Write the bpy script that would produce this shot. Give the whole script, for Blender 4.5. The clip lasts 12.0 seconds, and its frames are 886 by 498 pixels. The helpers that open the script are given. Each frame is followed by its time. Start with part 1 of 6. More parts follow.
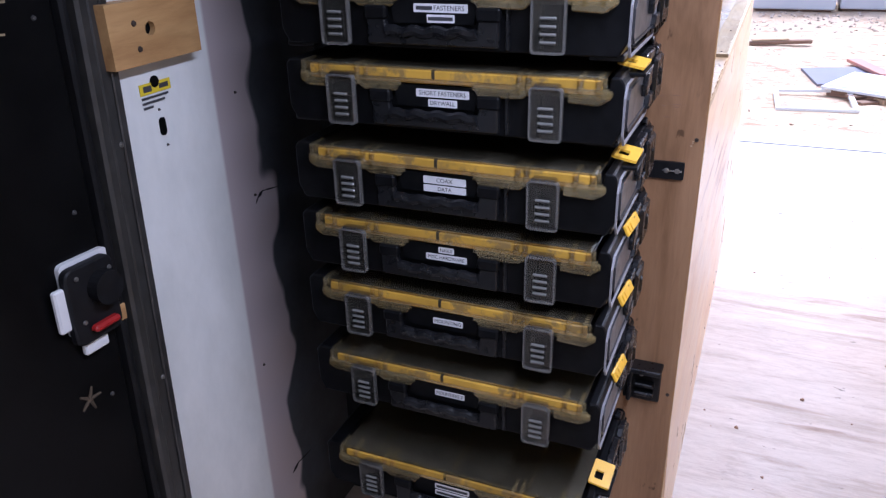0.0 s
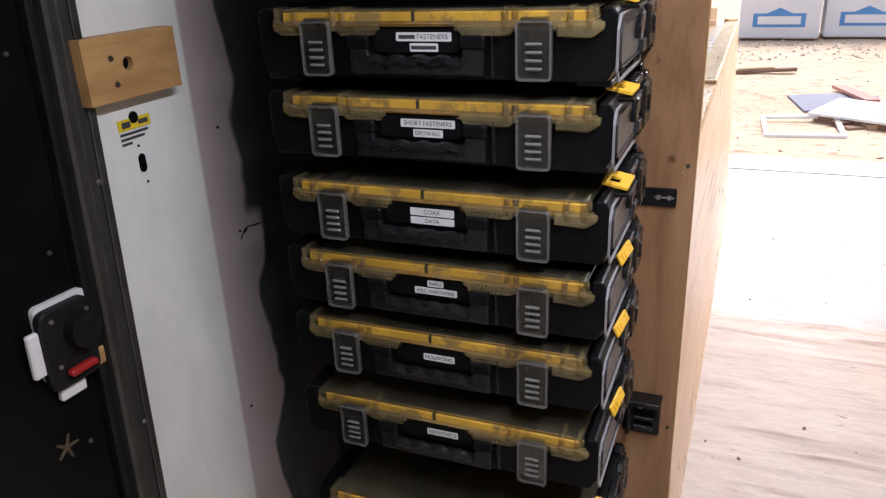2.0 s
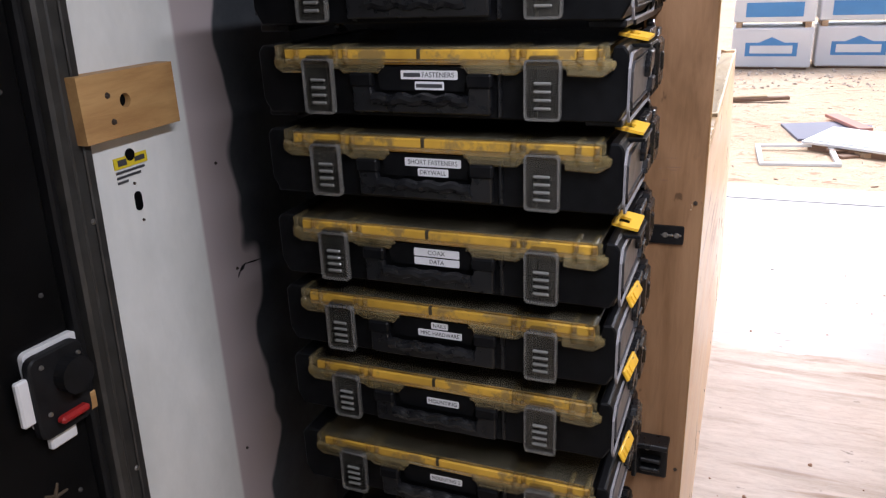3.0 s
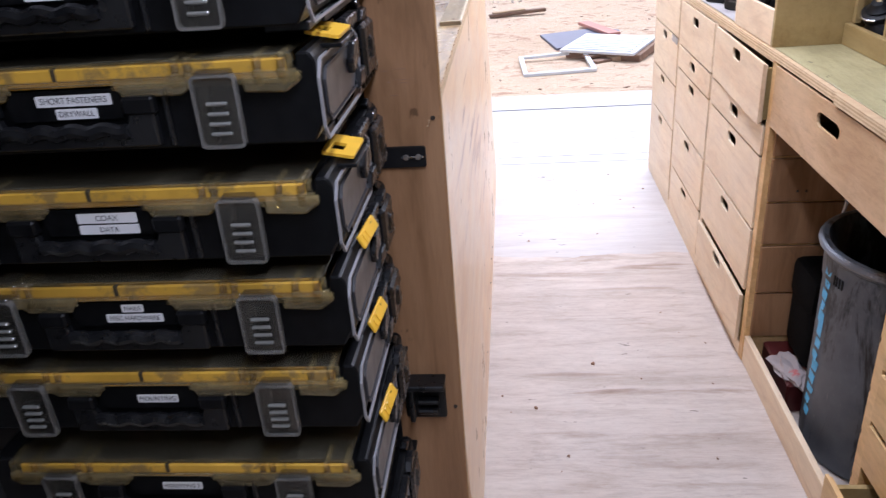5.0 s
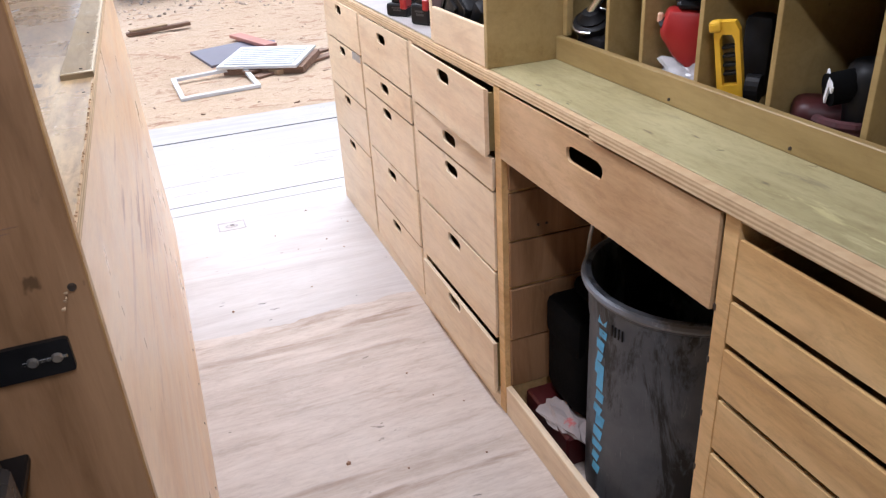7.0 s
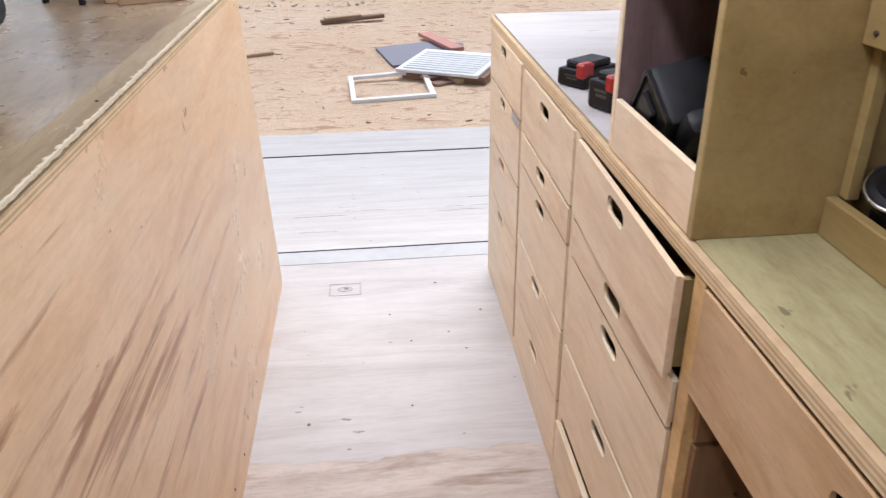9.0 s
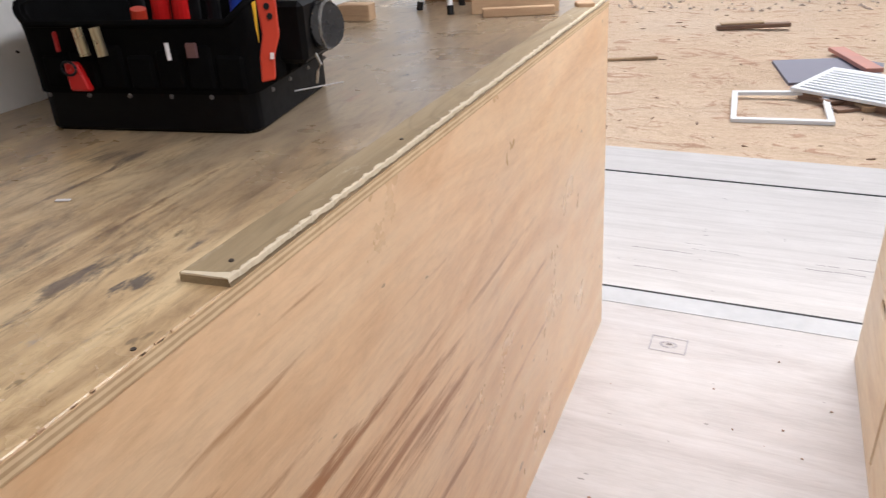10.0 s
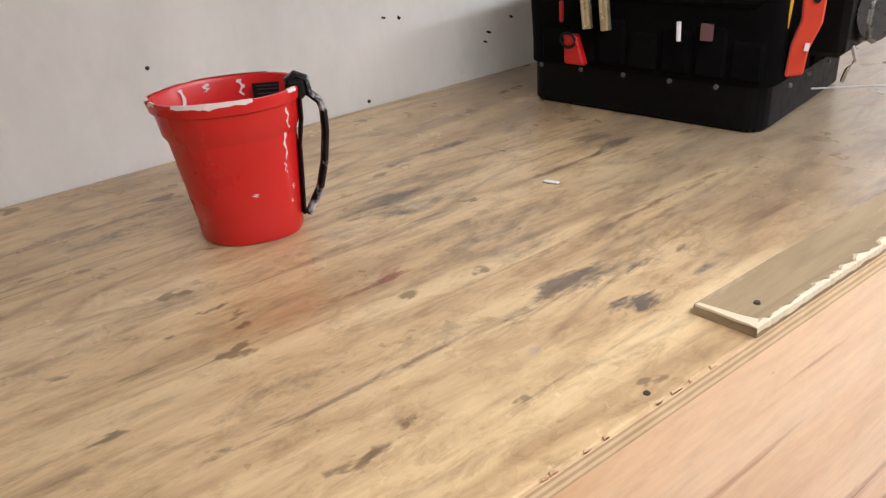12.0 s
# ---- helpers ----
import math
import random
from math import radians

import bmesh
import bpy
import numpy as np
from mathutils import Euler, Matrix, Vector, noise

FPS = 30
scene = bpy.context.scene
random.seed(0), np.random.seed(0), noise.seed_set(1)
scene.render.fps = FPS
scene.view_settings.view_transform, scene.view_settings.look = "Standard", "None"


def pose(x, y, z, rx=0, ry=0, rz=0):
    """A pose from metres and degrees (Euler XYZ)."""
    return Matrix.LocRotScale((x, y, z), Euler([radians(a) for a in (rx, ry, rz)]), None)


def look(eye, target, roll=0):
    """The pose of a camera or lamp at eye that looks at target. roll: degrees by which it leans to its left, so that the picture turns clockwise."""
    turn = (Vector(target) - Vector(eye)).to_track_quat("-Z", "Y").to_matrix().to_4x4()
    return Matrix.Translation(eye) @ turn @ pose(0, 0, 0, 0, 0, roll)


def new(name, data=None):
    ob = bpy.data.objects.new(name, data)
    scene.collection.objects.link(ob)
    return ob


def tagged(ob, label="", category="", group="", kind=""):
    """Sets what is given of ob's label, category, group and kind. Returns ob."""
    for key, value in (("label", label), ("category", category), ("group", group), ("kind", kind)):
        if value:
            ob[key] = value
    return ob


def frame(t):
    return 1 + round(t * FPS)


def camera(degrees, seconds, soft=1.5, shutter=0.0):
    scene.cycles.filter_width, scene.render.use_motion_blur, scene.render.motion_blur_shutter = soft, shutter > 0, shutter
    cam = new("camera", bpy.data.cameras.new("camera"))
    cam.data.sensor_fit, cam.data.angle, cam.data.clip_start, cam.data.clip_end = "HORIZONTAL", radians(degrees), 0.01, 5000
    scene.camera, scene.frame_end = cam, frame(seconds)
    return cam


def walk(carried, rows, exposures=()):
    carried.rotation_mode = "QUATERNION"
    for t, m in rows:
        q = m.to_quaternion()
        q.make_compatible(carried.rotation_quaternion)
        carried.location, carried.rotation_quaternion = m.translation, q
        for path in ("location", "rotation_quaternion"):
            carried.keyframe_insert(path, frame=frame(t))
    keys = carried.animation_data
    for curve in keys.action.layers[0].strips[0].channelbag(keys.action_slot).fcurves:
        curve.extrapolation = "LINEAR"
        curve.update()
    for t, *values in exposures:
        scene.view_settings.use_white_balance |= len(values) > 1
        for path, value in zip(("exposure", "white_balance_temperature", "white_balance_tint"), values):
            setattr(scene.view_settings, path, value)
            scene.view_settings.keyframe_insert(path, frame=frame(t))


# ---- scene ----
cam = camera(60.6, 12.0, soft=1.3, shutter=0.12)
PATH = [
    (0, (-0.017, 0.1, 1.555), (-0.739, 1.771, 0.727), -1.5),
    (0.5, (-0.024, 0.113, 1.542), (-0.714, 1.786, 0.691), -1.2),
    (1, (-0.019, 0.137, 1.538), (-0.713, 1.816, 0.702), -1.3),
    (1.5, (-0.022, 0.134, 1.532), (-0.716, 1.828, 0.726), -1.7),
    (2, (-0.022, 0.133, 1.54), (-0.74, 1.843, 0.792), -2.5),
    (2.5, (-0.036, 0.156, 1.546), (-0.766, 1.887, 0.86), -2.5),
    (2.7, (-0.046, 0.161, 1.554), (-0.769, 1.898, 0.875), -2.4),
    (4.3, (-0.058, 0.185, 1.502), (-0.602, 1.934, 0.699), -3.0),
    (4.5, (-0.048, 0.21, 1.493), (-0.512, 1.972, 0.669), -3.8),
    (5, (0.012, 0.376, 1.479), (-0.186, 2.166, 0.609), -4.3),
    (5.5, (0.049, 0.545, 1.471), (0.165, 2.332, 0.58), -3.9),
    (6, (0.008, 0.698, 1.447), (0.416, 2.439, 0.551), -4.1),
    (6.5, (-0.045, 0.808, 1.444), (0.546, 2.494, 0.544), -4.2),
    (6.7, (-0.042, 0.848, 1.446), (0.568, 2.526, 0.543), -3.8),
    (8.3, (0.297, 1.356, 1.49), (0.709, 3.081, 0.565), 0.4),
    (8.5, (0.312, 1.46, 1.485), (0.697, 3.197, 0.571), 0.5),
    (9, (0.302, 1.68, 1.476), (0.463, 3.455, 0.569), -0.9),
    (9.5, (0.326, 1.867, 1.483), (0.051, 3.632, 0.584), -2.4),
    (10, (0.344, 1.974, 1.491), (-0.385, 3.61, 0.602), -2.9),
    (10.5, (0.283, 1.995, 1.499), (-0.821, 3.414, 0.622), -3.5),
    (11, (0.216, 2.012, 1.507), (-1.129, 3.217, 0.649), -4.3),
    (11.5, (0.164, 2.01, 1.499), (-1.313, 3.058, 0.652), -4.6),
    (12, (0.146, 1.997, 1.492), (-1.307, 3.032, 0.589), -4.6),
]
walk(cam, [(t, look(eye, target, roll)) for t, eye, target, roll in PATH], exposures=[(0, 1.12, 5100, 18), (0.5, 0.92, 5200, 14), (1, 0.96, 5550, 12), (2, 1.02, 5950, 11), (4.3, 0.93, 5600, 12), (5, 0.73, 5450, 13), (5.5, 0.62, 5550, 13), (6, 0.60, 5600, 11), (7, 0.56, 5750, 10), (8.5, 0.32, 5850, 9), (9.5, 0.20, 5950, 9), (10, 0.22, 6150, 9), (10.5, 0.45, 6400, 9), (11, 0.58, 6450, 9), (12, 0.70, 6250, 9)])

# ---- world and light ----
SUN_ELEV, SUN_AZ = 60.0, 12.0
world = bpy.data.worlds.new("sky")
scene.world = world
world.use_nodes = True
wn = world.node_tree
sky = wn.nodes.new("ShaderNodeTexSky")
sky.sky_type = "NISHITA"
sky.sun_disc = False
sky.sun_elevation, sky.sun_rotation = radians(SUN_ELEV), radians(SUN_AZ)
sky.air_density, sky.dust_density = 0.8, 5.0
wn.nodes["Background"].inputs["Strength"].default_value = 0.15
haze = wn.nodes.new("ShaderNodeHueSaturation")
haze.inputs["Saturation"].default_value = 0.5
wn.links.new(sky.outputs[0], haze.inputs["Color"])
wn.links.new(haze.outputs[0], wn.nodes["Background"].inputs["Color"])


def add_lamp(name, kind, m, energy, color, **more):
    data = bpy.data.lights.new(name, kind)
    data.energy, data.color = energy, color
    for key, value in more.items():
        if key == "angle":
            data.angle = value
        elif key == "size":
            data.shape, data.size, data.size_y = "RECTANGLE", value[0], value[1]
    ob = new(name, data)
    ob.matrix_world = m
    return ob


az, el = radians(SUN_AZ), radians(SUN_ELEV)
sun_from = Vector((math.sin(az) * math.cos(el), math.cos(az) * math.cos(el), math.sin(el)))
add_lamp("sun", "SUN", look(sun_from * 30, (0, 0, 0)), 0.95, (1.0, 0.95, 0.92), angle=radians(30))
# added lamps, out of view, placed and powered to brighten the inside
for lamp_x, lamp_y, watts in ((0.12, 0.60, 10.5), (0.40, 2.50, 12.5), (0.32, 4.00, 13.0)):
    add_lamp("added_ceiling_lamp", "AREA", look((lamp_x, lamp_y, 2.03), (lamp_x, lamp_y, 0)), watts, (1.0, 0.96, 1.0), size=(0.10, 1.1))


# ---- materials ----
def nodes_of(name):
    m = bpy.data.materials.new(name)
    m.use_nodes = True
    t = m.node_tree
    return m, t, t.nodes["Principled BSDF"]


def coords(t, scale=(1, 1, 1), shift=True):
    tc = t.nodes.new("ShaderNodeTexCoord")
    mp = t.nodes.new("ShaderNodeMapping")
    mp.inputs["Scale"].default_value = scale
    src = tc.outputs["Object"]
    if shift:
        info = t.nodes.new("ShaderNodeObjectInfo")
        mul = t.nodes.new("ShaderNodeMath")
        mul.operation = "MULTIPLY"
        mul.inputs[1].default_value = 37.0
        t.links.new(info.outputs["Random"], mul.inputs[0])
        add = t.nodes.new("ShaderNodeVectorMath")
        add.operation = "ADD"
        t.links.new(src, add.inputs[0])
        t.links.new(mul.outputs[0], add.inputs[1])
        src = add.outputs[0]
    t.links.new(src, mp.inputs["Vector"])
    return mp.outputs["Vector"]


def noise_tex(t, vec, scale, detail=5.0, rough=0.55, dist=0.0):
    n = t.nodes.new("ShaderNodeTexNoise")
    n.inputs["Scale"].default_value = scale
    n.inputs["Detail"].default_value = detail
    n.inputs["Roughness"].default_value = rough
    n.inputs["Distortion"].default_value = dist
    t.links.new(vec, n.inputs["Vector"])
    return n.outputs["Fac"]


def ramp(t, fac, stops):
    r = t.nodes.new("ShaderNodeValToRGB")
    e = r.color_ramp.elements
    while len(e) < len(stops):
        e.new(0.5)
    for k, (p, c) in zip(e, stops):
        k.position = p
        k.color = (*c, 1) if len(c) == 3 else c
    t.links.new(fac, r.inputs["Fac"])
    return r.outputs["Color"]


def mixc(t, fac, a, b, mode="MIX"):
    m = t.nodes.new("ShaderNodeMix")
    m.data_type, m.blend_type = "RGBA", mode
    for key, v in ((0, fac), (6, a), (7, b)):
        if isinstance(v, (int, float)):
            m.inputs[key].default_value = v
        elif isinstance(v, tuple):
            m.inputs[key].default_value = (*v, 1)
        else:
            t.links.new(v, m.inputs[key])
    return m.outputs[2]


def bump(t, p, height, strength=0.2, distance=0.002):
    b = t.nodes.new("ShaderNodeBump")
    b.inputs["Strength"].default_value = strength
    b.inputs["Distance"].default_value = distance
    t.links.new(height, b.inputs["Height"])
    t.links.new(b.outputs[0], p.inputs["Normal"])


def axis_scale(axis, along, across):
    return tuple(along if a == axis else across for a in "xyz")


def wood(name, light, mid, dark, grain="y", stretch=9.0, scale=1.0, rough=0.55, stain=None, stain_amount=0.5, stain_scale=3.0, stain2=None, shift=True, contrast=1.0, streak=None, lines=0.3, line_colour=None, specks=0.35, streak_at=0.60, spots=(), mottle=0.0, spot_soft=0.16, spot_grain=(9.0, 45.0), spot_reach=0.86, spec=0.35, film=None):
    """Plywood or board: grain along one axis, wavy lines, blotches, specks, optional streaks and stains."""
    m, t, p = nodes_of(name)
    v1 = coords(t, axis_scale(grain, 1.0 / stretch * 4, 4.0), shift)
    v2 = coords(t, axis_scale(grain, 5.0, 50.0), shift)
    v3 = coords(t, (1, 1, 1), shift)
    big = noise_tex(t, v1, 2.2 * scale, 5, 0.6, 1.2)
    w = 0.15 / contrast
    col = ramp(t, big, [(0.5 - w, dark), (0.5, mid), (0.5 + w, light)])
    fine = noise_tex(t, v2, 2.6 * scale, 4, 0.65, 0.8)
    col = mixc(t, 0.16, col, ramp(t, fine, [(0.3, tuple(c * 0.55 for c in dark)), (0.62, light)]))
    # wavy growth lines
    vg = coords(t, axis_scale(grain, 0.55, 3.2), shift)
    rings = noise_tex(t, vg, 2.0 * scale, 2, 0.45, 0.5)
    saw = t.nodes.new("ShaderNodeMath")
    saw.operation = "MULTIPLY"
    saw.inputs[1].default_value = 16.0
    t.links.new(rings, saw.inputs[0])
    frac = t.nodes.new("ShaderNodeMath")
    frac.operation = "PINGPONG"
    frac.inputs[1].default_value = 1.0
    t.links.new(saw.outputs[0], frac.inputs[0])
    gate = noise_tex(t, v3, 3.0, 3, 0.5)
    gated = t.nodes.new("ShaderNodeMath")
    gated.operation = "MULTIPLY"
    t.links.new(ramp(t, frac.outputs[0], [(0.0, (lines,) * 3), (0.28, (0, 0, 0))]), gated.inputs[0])
    t.links.new(ramp(t, gate, [(0.38, (0.15,) * 3), (0.62, (1, 1, 1))]), gated.inputs[1])
    col = mixc(t, gated.outputs[0], col, line_colour or tuple(c * 0.55 for c in dark))
    patch = noise_tex(t, v3, 4.0, 5, 0.6)
    col = mixc(t, 0.6, col, ramp(t, patch, [(0.3, (0.80, 0.78, 0.76)), (0.7, (1.0, 1.0, 1.0))]), "MULTIPLY")
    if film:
        # grey-brown tone that thickens along the board
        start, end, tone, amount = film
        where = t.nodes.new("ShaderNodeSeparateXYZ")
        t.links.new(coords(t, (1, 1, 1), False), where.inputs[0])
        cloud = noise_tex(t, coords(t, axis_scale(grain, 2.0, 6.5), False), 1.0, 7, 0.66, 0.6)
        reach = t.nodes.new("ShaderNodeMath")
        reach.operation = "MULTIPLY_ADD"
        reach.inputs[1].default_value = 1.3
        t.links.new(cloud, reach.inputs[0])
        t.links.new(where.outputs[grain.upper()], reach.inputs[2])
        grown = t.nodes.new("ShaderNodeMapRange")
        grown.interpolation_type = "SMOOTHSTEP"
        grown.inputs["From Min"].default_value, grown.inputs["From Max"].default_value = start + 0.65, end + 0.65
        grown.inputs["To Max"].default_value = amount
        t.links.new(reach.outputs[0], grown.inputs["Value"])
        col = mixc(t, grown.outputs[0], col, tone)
    if streak:
        v5 = coords(t, axis_scale(grain, 1.1, 11.0), shift)
        f5 = noise_tex(t, v5, 2.4, 6, 0.66, 0.7)
        col = mixc(t, ramp(t, f5, [(streak_at, (0, 0, 0)), (streak_at + 0.10, (0.85, 0.85, 0.85))]), col, streak)
    if stain:
        v4 = coords(t, axis_scale(grain, stain_scale * 0.40, stain_scale), shift)
        f = noise_tex(t, v4, 1.6, 9, 0.74, 0.4)
        lo = 0.66 - 0.20 * stain_amount
        col = mixc(t, ramp(t, f, [(lo, (0, 0, 0)), (lo + 0.05, (0.25, 0.25, 0.25)), (lo + 0.14, (0.85, 0.85, 0.85))]), col, stain)
    if stain2:
        v6 = coords(t, axis_scale(grain, 1.6, 6.0), shift)
        f6 = noise_tex(t, v6, 2.3, 6, 0.66)
        col = mixc(t, ramp(t, f6, [(0.64, (0, 0, 0)), (0.72, (0.6, 0.6, 0.6))]), col, stain2)
    if spots:
        tc = t.nodes.new("ShaderNodeTexCoord")
        ragged = noise_tex(t, coords(t, axis_scale(grain, *spot_grain), False), 1.0, 6, 0.7, 0.4)
        for centre, radii, colour, strength in spots:
            off = t.nodes.new("ShaderNodeVectorMath")
            off.operation = "SUBTRACT"
            off.inputs[1].default_value = centre
            t.links.new(tc.outputs["Object"], off.inputs[0])
            scaled = t.nodes.new("ShaderNodeVectorMath")
            scaled.operation = "DIVIDE"
            scaled.inputs[1].default_value = tuple(4.5 * q for q in radii)
            t.links.new(off.outputs[0], scaled.inputs[0])
            far = t.nodes.new("ShaderNodeVectorMath")
            far.operation = "LENGTH"
            t.links.new(scaled.outputs[0], far.inputs[0])
            worn = t.nodes.new("ShaderNodeMath")
            worn.operation = "MULTIPLY_ADD"
            worn.inputs[1].default_value = 1.5
            t.links.new(ragged, worn.inputs[0])
            t.links.new(far.outputs["Value"], worn.inputs[2])
            col = mixc(t, ramp(t, worn.outputs[0], [(spot_reach - spot_soft, (strength,) * 3), (spot_reach, (0, 0, 0))]), col, colour)
    if mottle:
        f9 = noise_tex(t, coords(t, axis_scale(grain, 16.0, 48.0), shift), 1.0, 8, 0.78, 0.5)
        col = mixc(t, mottle, col, ramp(t, f9, [(0.36, (0.42, 0.36, 0.31)), (0.52, (0.88, 0.87, 0.86)), (0.68, (1.0, 1.0, 1.0))]), "MULTIPLY")
    if specks:
        f7 = noise_tex(t, coords(t, axis_scale(grain, 22.0, 46.0), shift), 1.0, 3, 0.5)
        f8 = noise_tex(t, v3, 9.0, 3, 0.5)
        both = t.nodes.new("ShaderNodeMath")
        both.operation = "MULTIPLY"
        t.links.new(f7, both.inputs[0])
        t.links.new(f8, both.inputs[1])
        lo = 0.46 - 0.10 * specks
        col = mixc(t, ramp(t, both.outputs[0], [(lo, (0, 0, 0)), (lo + 0.03, (0.75, 0.75, 0.75))]), col, tuple(c * 0.3 for c in dark))
    t.links.new(col, p.inputs["Base Color"])
    t.links.new(ramp(t, patch, [(0.3, (rough * 0.8,) * 3), (0.7, (min(1.0, rough * 1.25),) * 3)]), p.inputs["Roughness"])
    p.inputs["Specular IOR Level"].default_value = spec
    bump(t, p, fine, 0.25, 0.0015)
    return m


def ply_edge(name, light, dark, per_metre=110.0):
    """The cut edge of plywood: thin layers over its height."""
    m, t, p = nodes_of(name)
    v = coords(t, (1, 1, 1), False)
    w = t.nodes.new("ShaderNodeTexWave")
    w.bands_direction = "Z"
    w.inputs["Scale"].default_value = per_metre / 2.0
    w.inputs["Distortion"].default_value = 0.6
    w.inputs["Detail"].default_value = 2.0
    t.links.new(v, w.inputs["Vector"])
    n = noise_tex(t, coords(t, (1, 1, 1), False), 30.0, 4)
    c = mixc(t, 0.35, ramp(t, w.outputs["Fac"], [(0.3, dark), (0.7, light)]), ramp(t, n, [(0.3, dark), (0.7, light)]))
    t.links.new(c, p.inputs["Base Color"])
    p.inputs["Roughness"].default_value = 0.7
    return m


def plain(name, color, rough=0.5, metal=0.0, vary=0.25, scale=25.0, bump_amount=0.1, spec=0.5, speck=None, speck_at=0.60):
    """Paint, plastic, metal or cloth with small variation and fine relief."""
    m, t, p = nodes_of(name)
    v = coords(t)
    n1, n2 = noise_tex(t, v, scale, 5), noise_tex(t, v, scale * 0.16, 3)
    lo = tuple(c * (1 - vary) for c in color)
    hi = tuple(min(1.0, c * (1 + vary * 0.6) + 0.004) for c in color)
    c = mixc(t, 0.5, ramp(t, n1, [(0.3, lo), (0.7, hi)]), ramp(t, n2, [(0.3, lo), (0.7, hi)]))
    if speck:
        f = noise_tex(t, coords(t), 18.0, 6, 0.7)
        c = mixc(t, ramp(t, f, [(speck_at, (0, 0, 0)), (speck_at + 0.08, (0.8, 0.8, 0.8))]), c, speck)
    t.links.new(c, p.inputs["Base Color"])
    p.inputs["Metallic"].default_value = metal
    p.inputs["Specular IOR Level"].default_value = spec
    t.links.new(ramp(t, n1, [(0.2, (rough * 0.75,) * 3), (0.8, (min(1, rough * 1.2),) * 3)]), p.inputs["Roughness"])
    bump(t, p, n1, bump_amount, 0.001)
    return m


def clear(name, tint, rough, cover, dust=(0.25, 0.22, 0.17), dusty=0.5):
    """See-through plastic: tinted, partly covered by dust, glossy."""
    m, t, p = nodes_of(name)
    n = noise_tex(t, coords(t), 14.0, 6, 0.65)
    p.inputs["Base Color"].default_value = (*dust, 1)
    p.inputs["Roughness"].default_value = 0.6
    through_bsdf = t.nodes.new("ShaderNodeBsdfTransparent")
    through_bsdf.inputs["Color"].default_value = (*tint, 1)
    gloss = t.nodes.new("ShaderNodeBsdfGlossy")
    gloss.inputs["Roughness"].default_value = rough
    fres = t.nodes.new("ShaderNodeFresnel")
    fres.inputs["IOR"].default_value = 1.5
    mix1, mix2 = t.nodes.new("ShaderNodeMixShader"), t.nodes.new("ShaderNodeMixShader")
    t.links.new(ramp(t, n, [(0.3, (cover,) * 3), (0.8, (min(1.0, cover + 0.5 * dusty),) * 3)]), mix1.inputs[0])
    t.links.new(through_bsdf.outputs[0], mix1.inputs[1])
    t.links.new(p.outputs[0], mix1.inputs[2])
    t.links.new(fres.outputs[0], mix2.inputs[0])
    t.links.new(mix1.outputs[0], mix2.inputs[1])
    t.links.new(gloss.outputs[0], mix2.inputs[2])
    t.links.new(mix2.outputs[0], t.nodes["Material Output"].inputs["Surface"])
    return m


BENCH_SPOTS = [((x, y, 1.125), (rx, ry, 1.0), c, k) for x, y, rx, ry, c, k in (
    (-0.434, 2.325, 0.020, 0.055, (0.20, 0.045, 0.035), 0.9), (-0.47, 2.25, 0.05, 0.14, (0.42, 0.22, 0.10), 0.4), (-0.295, 2.46, 0.045, 0.09, (0.13, 0.10, 0.085), 0.85),
    (-0.292, 2.56, 0.03, 0.08, (0.13, 0.10, 0.085), 0.85), (-0.228, 2.475, 0.022, 0.045, (0.10, 0.085, 0.075), 0.9), (-0.24, 2.36, 0.02, 0.03, (0.33, 0.32, 0.30), 0.8),
    (-0.607, 2.467, 0.022, 0.055, (0.10, 0.09, 0.075), 0.85), (-0.59, 2.39, 0.014, 0.03, (0.08, 0.08, 0.08), 0.8), (-0.231, 2.579, 0.012, 0.03, (0.08, 0.075, 0.08), 0.85),
    (-0.228, 2.189, 0.012, 0.025, (0.10, 0.06, 0.035), 0.9), (-0.241, 2.215, 0.014, 0.025, (0.12, 0.07, 0.035), 0.9), (-0.506, 2.077, 0.02, 0.04, (0.40, 0.20, 0.08), 0.7),
    (-0.45, 2.083, 0.025, 0.03, (0.20, 0.16, 0.06), 0.7), (-0.378, 2.053, 0.010, 0.015, (0.14, 0.10, 0.06), 0.85), (-0.299, 2.19, 0.007, 0.16, (0.17, 0.12, 0.08), 0.8),
    (-0.80, 2.15, 0.014, 0.16, (0.24, 0.15, 0.08), 0.7), (-0.55, 2.80, 0.10, 0.06, (0.10, 0.085, 0.075), 0.7),
    (-0.197, 2.381, 0.012, 0.05, (0.22, 0.17, 0.12), 0.7), (-0.567, 2.191, 0.012, 0.02, (0.14, 0.10, 0.06), 0.8), (-0.70, 2.62, 0.012, 0.25, (0.12, 0.08, 0.06), 0.7),
    (-0.52, 2.62, 0.010, 0.22, (0.13, 0.09, 0.07), 0.7), (-0.36, 2.62, 0.008, 0.20, (0.16, 0.09, 0.06), 0.7))]
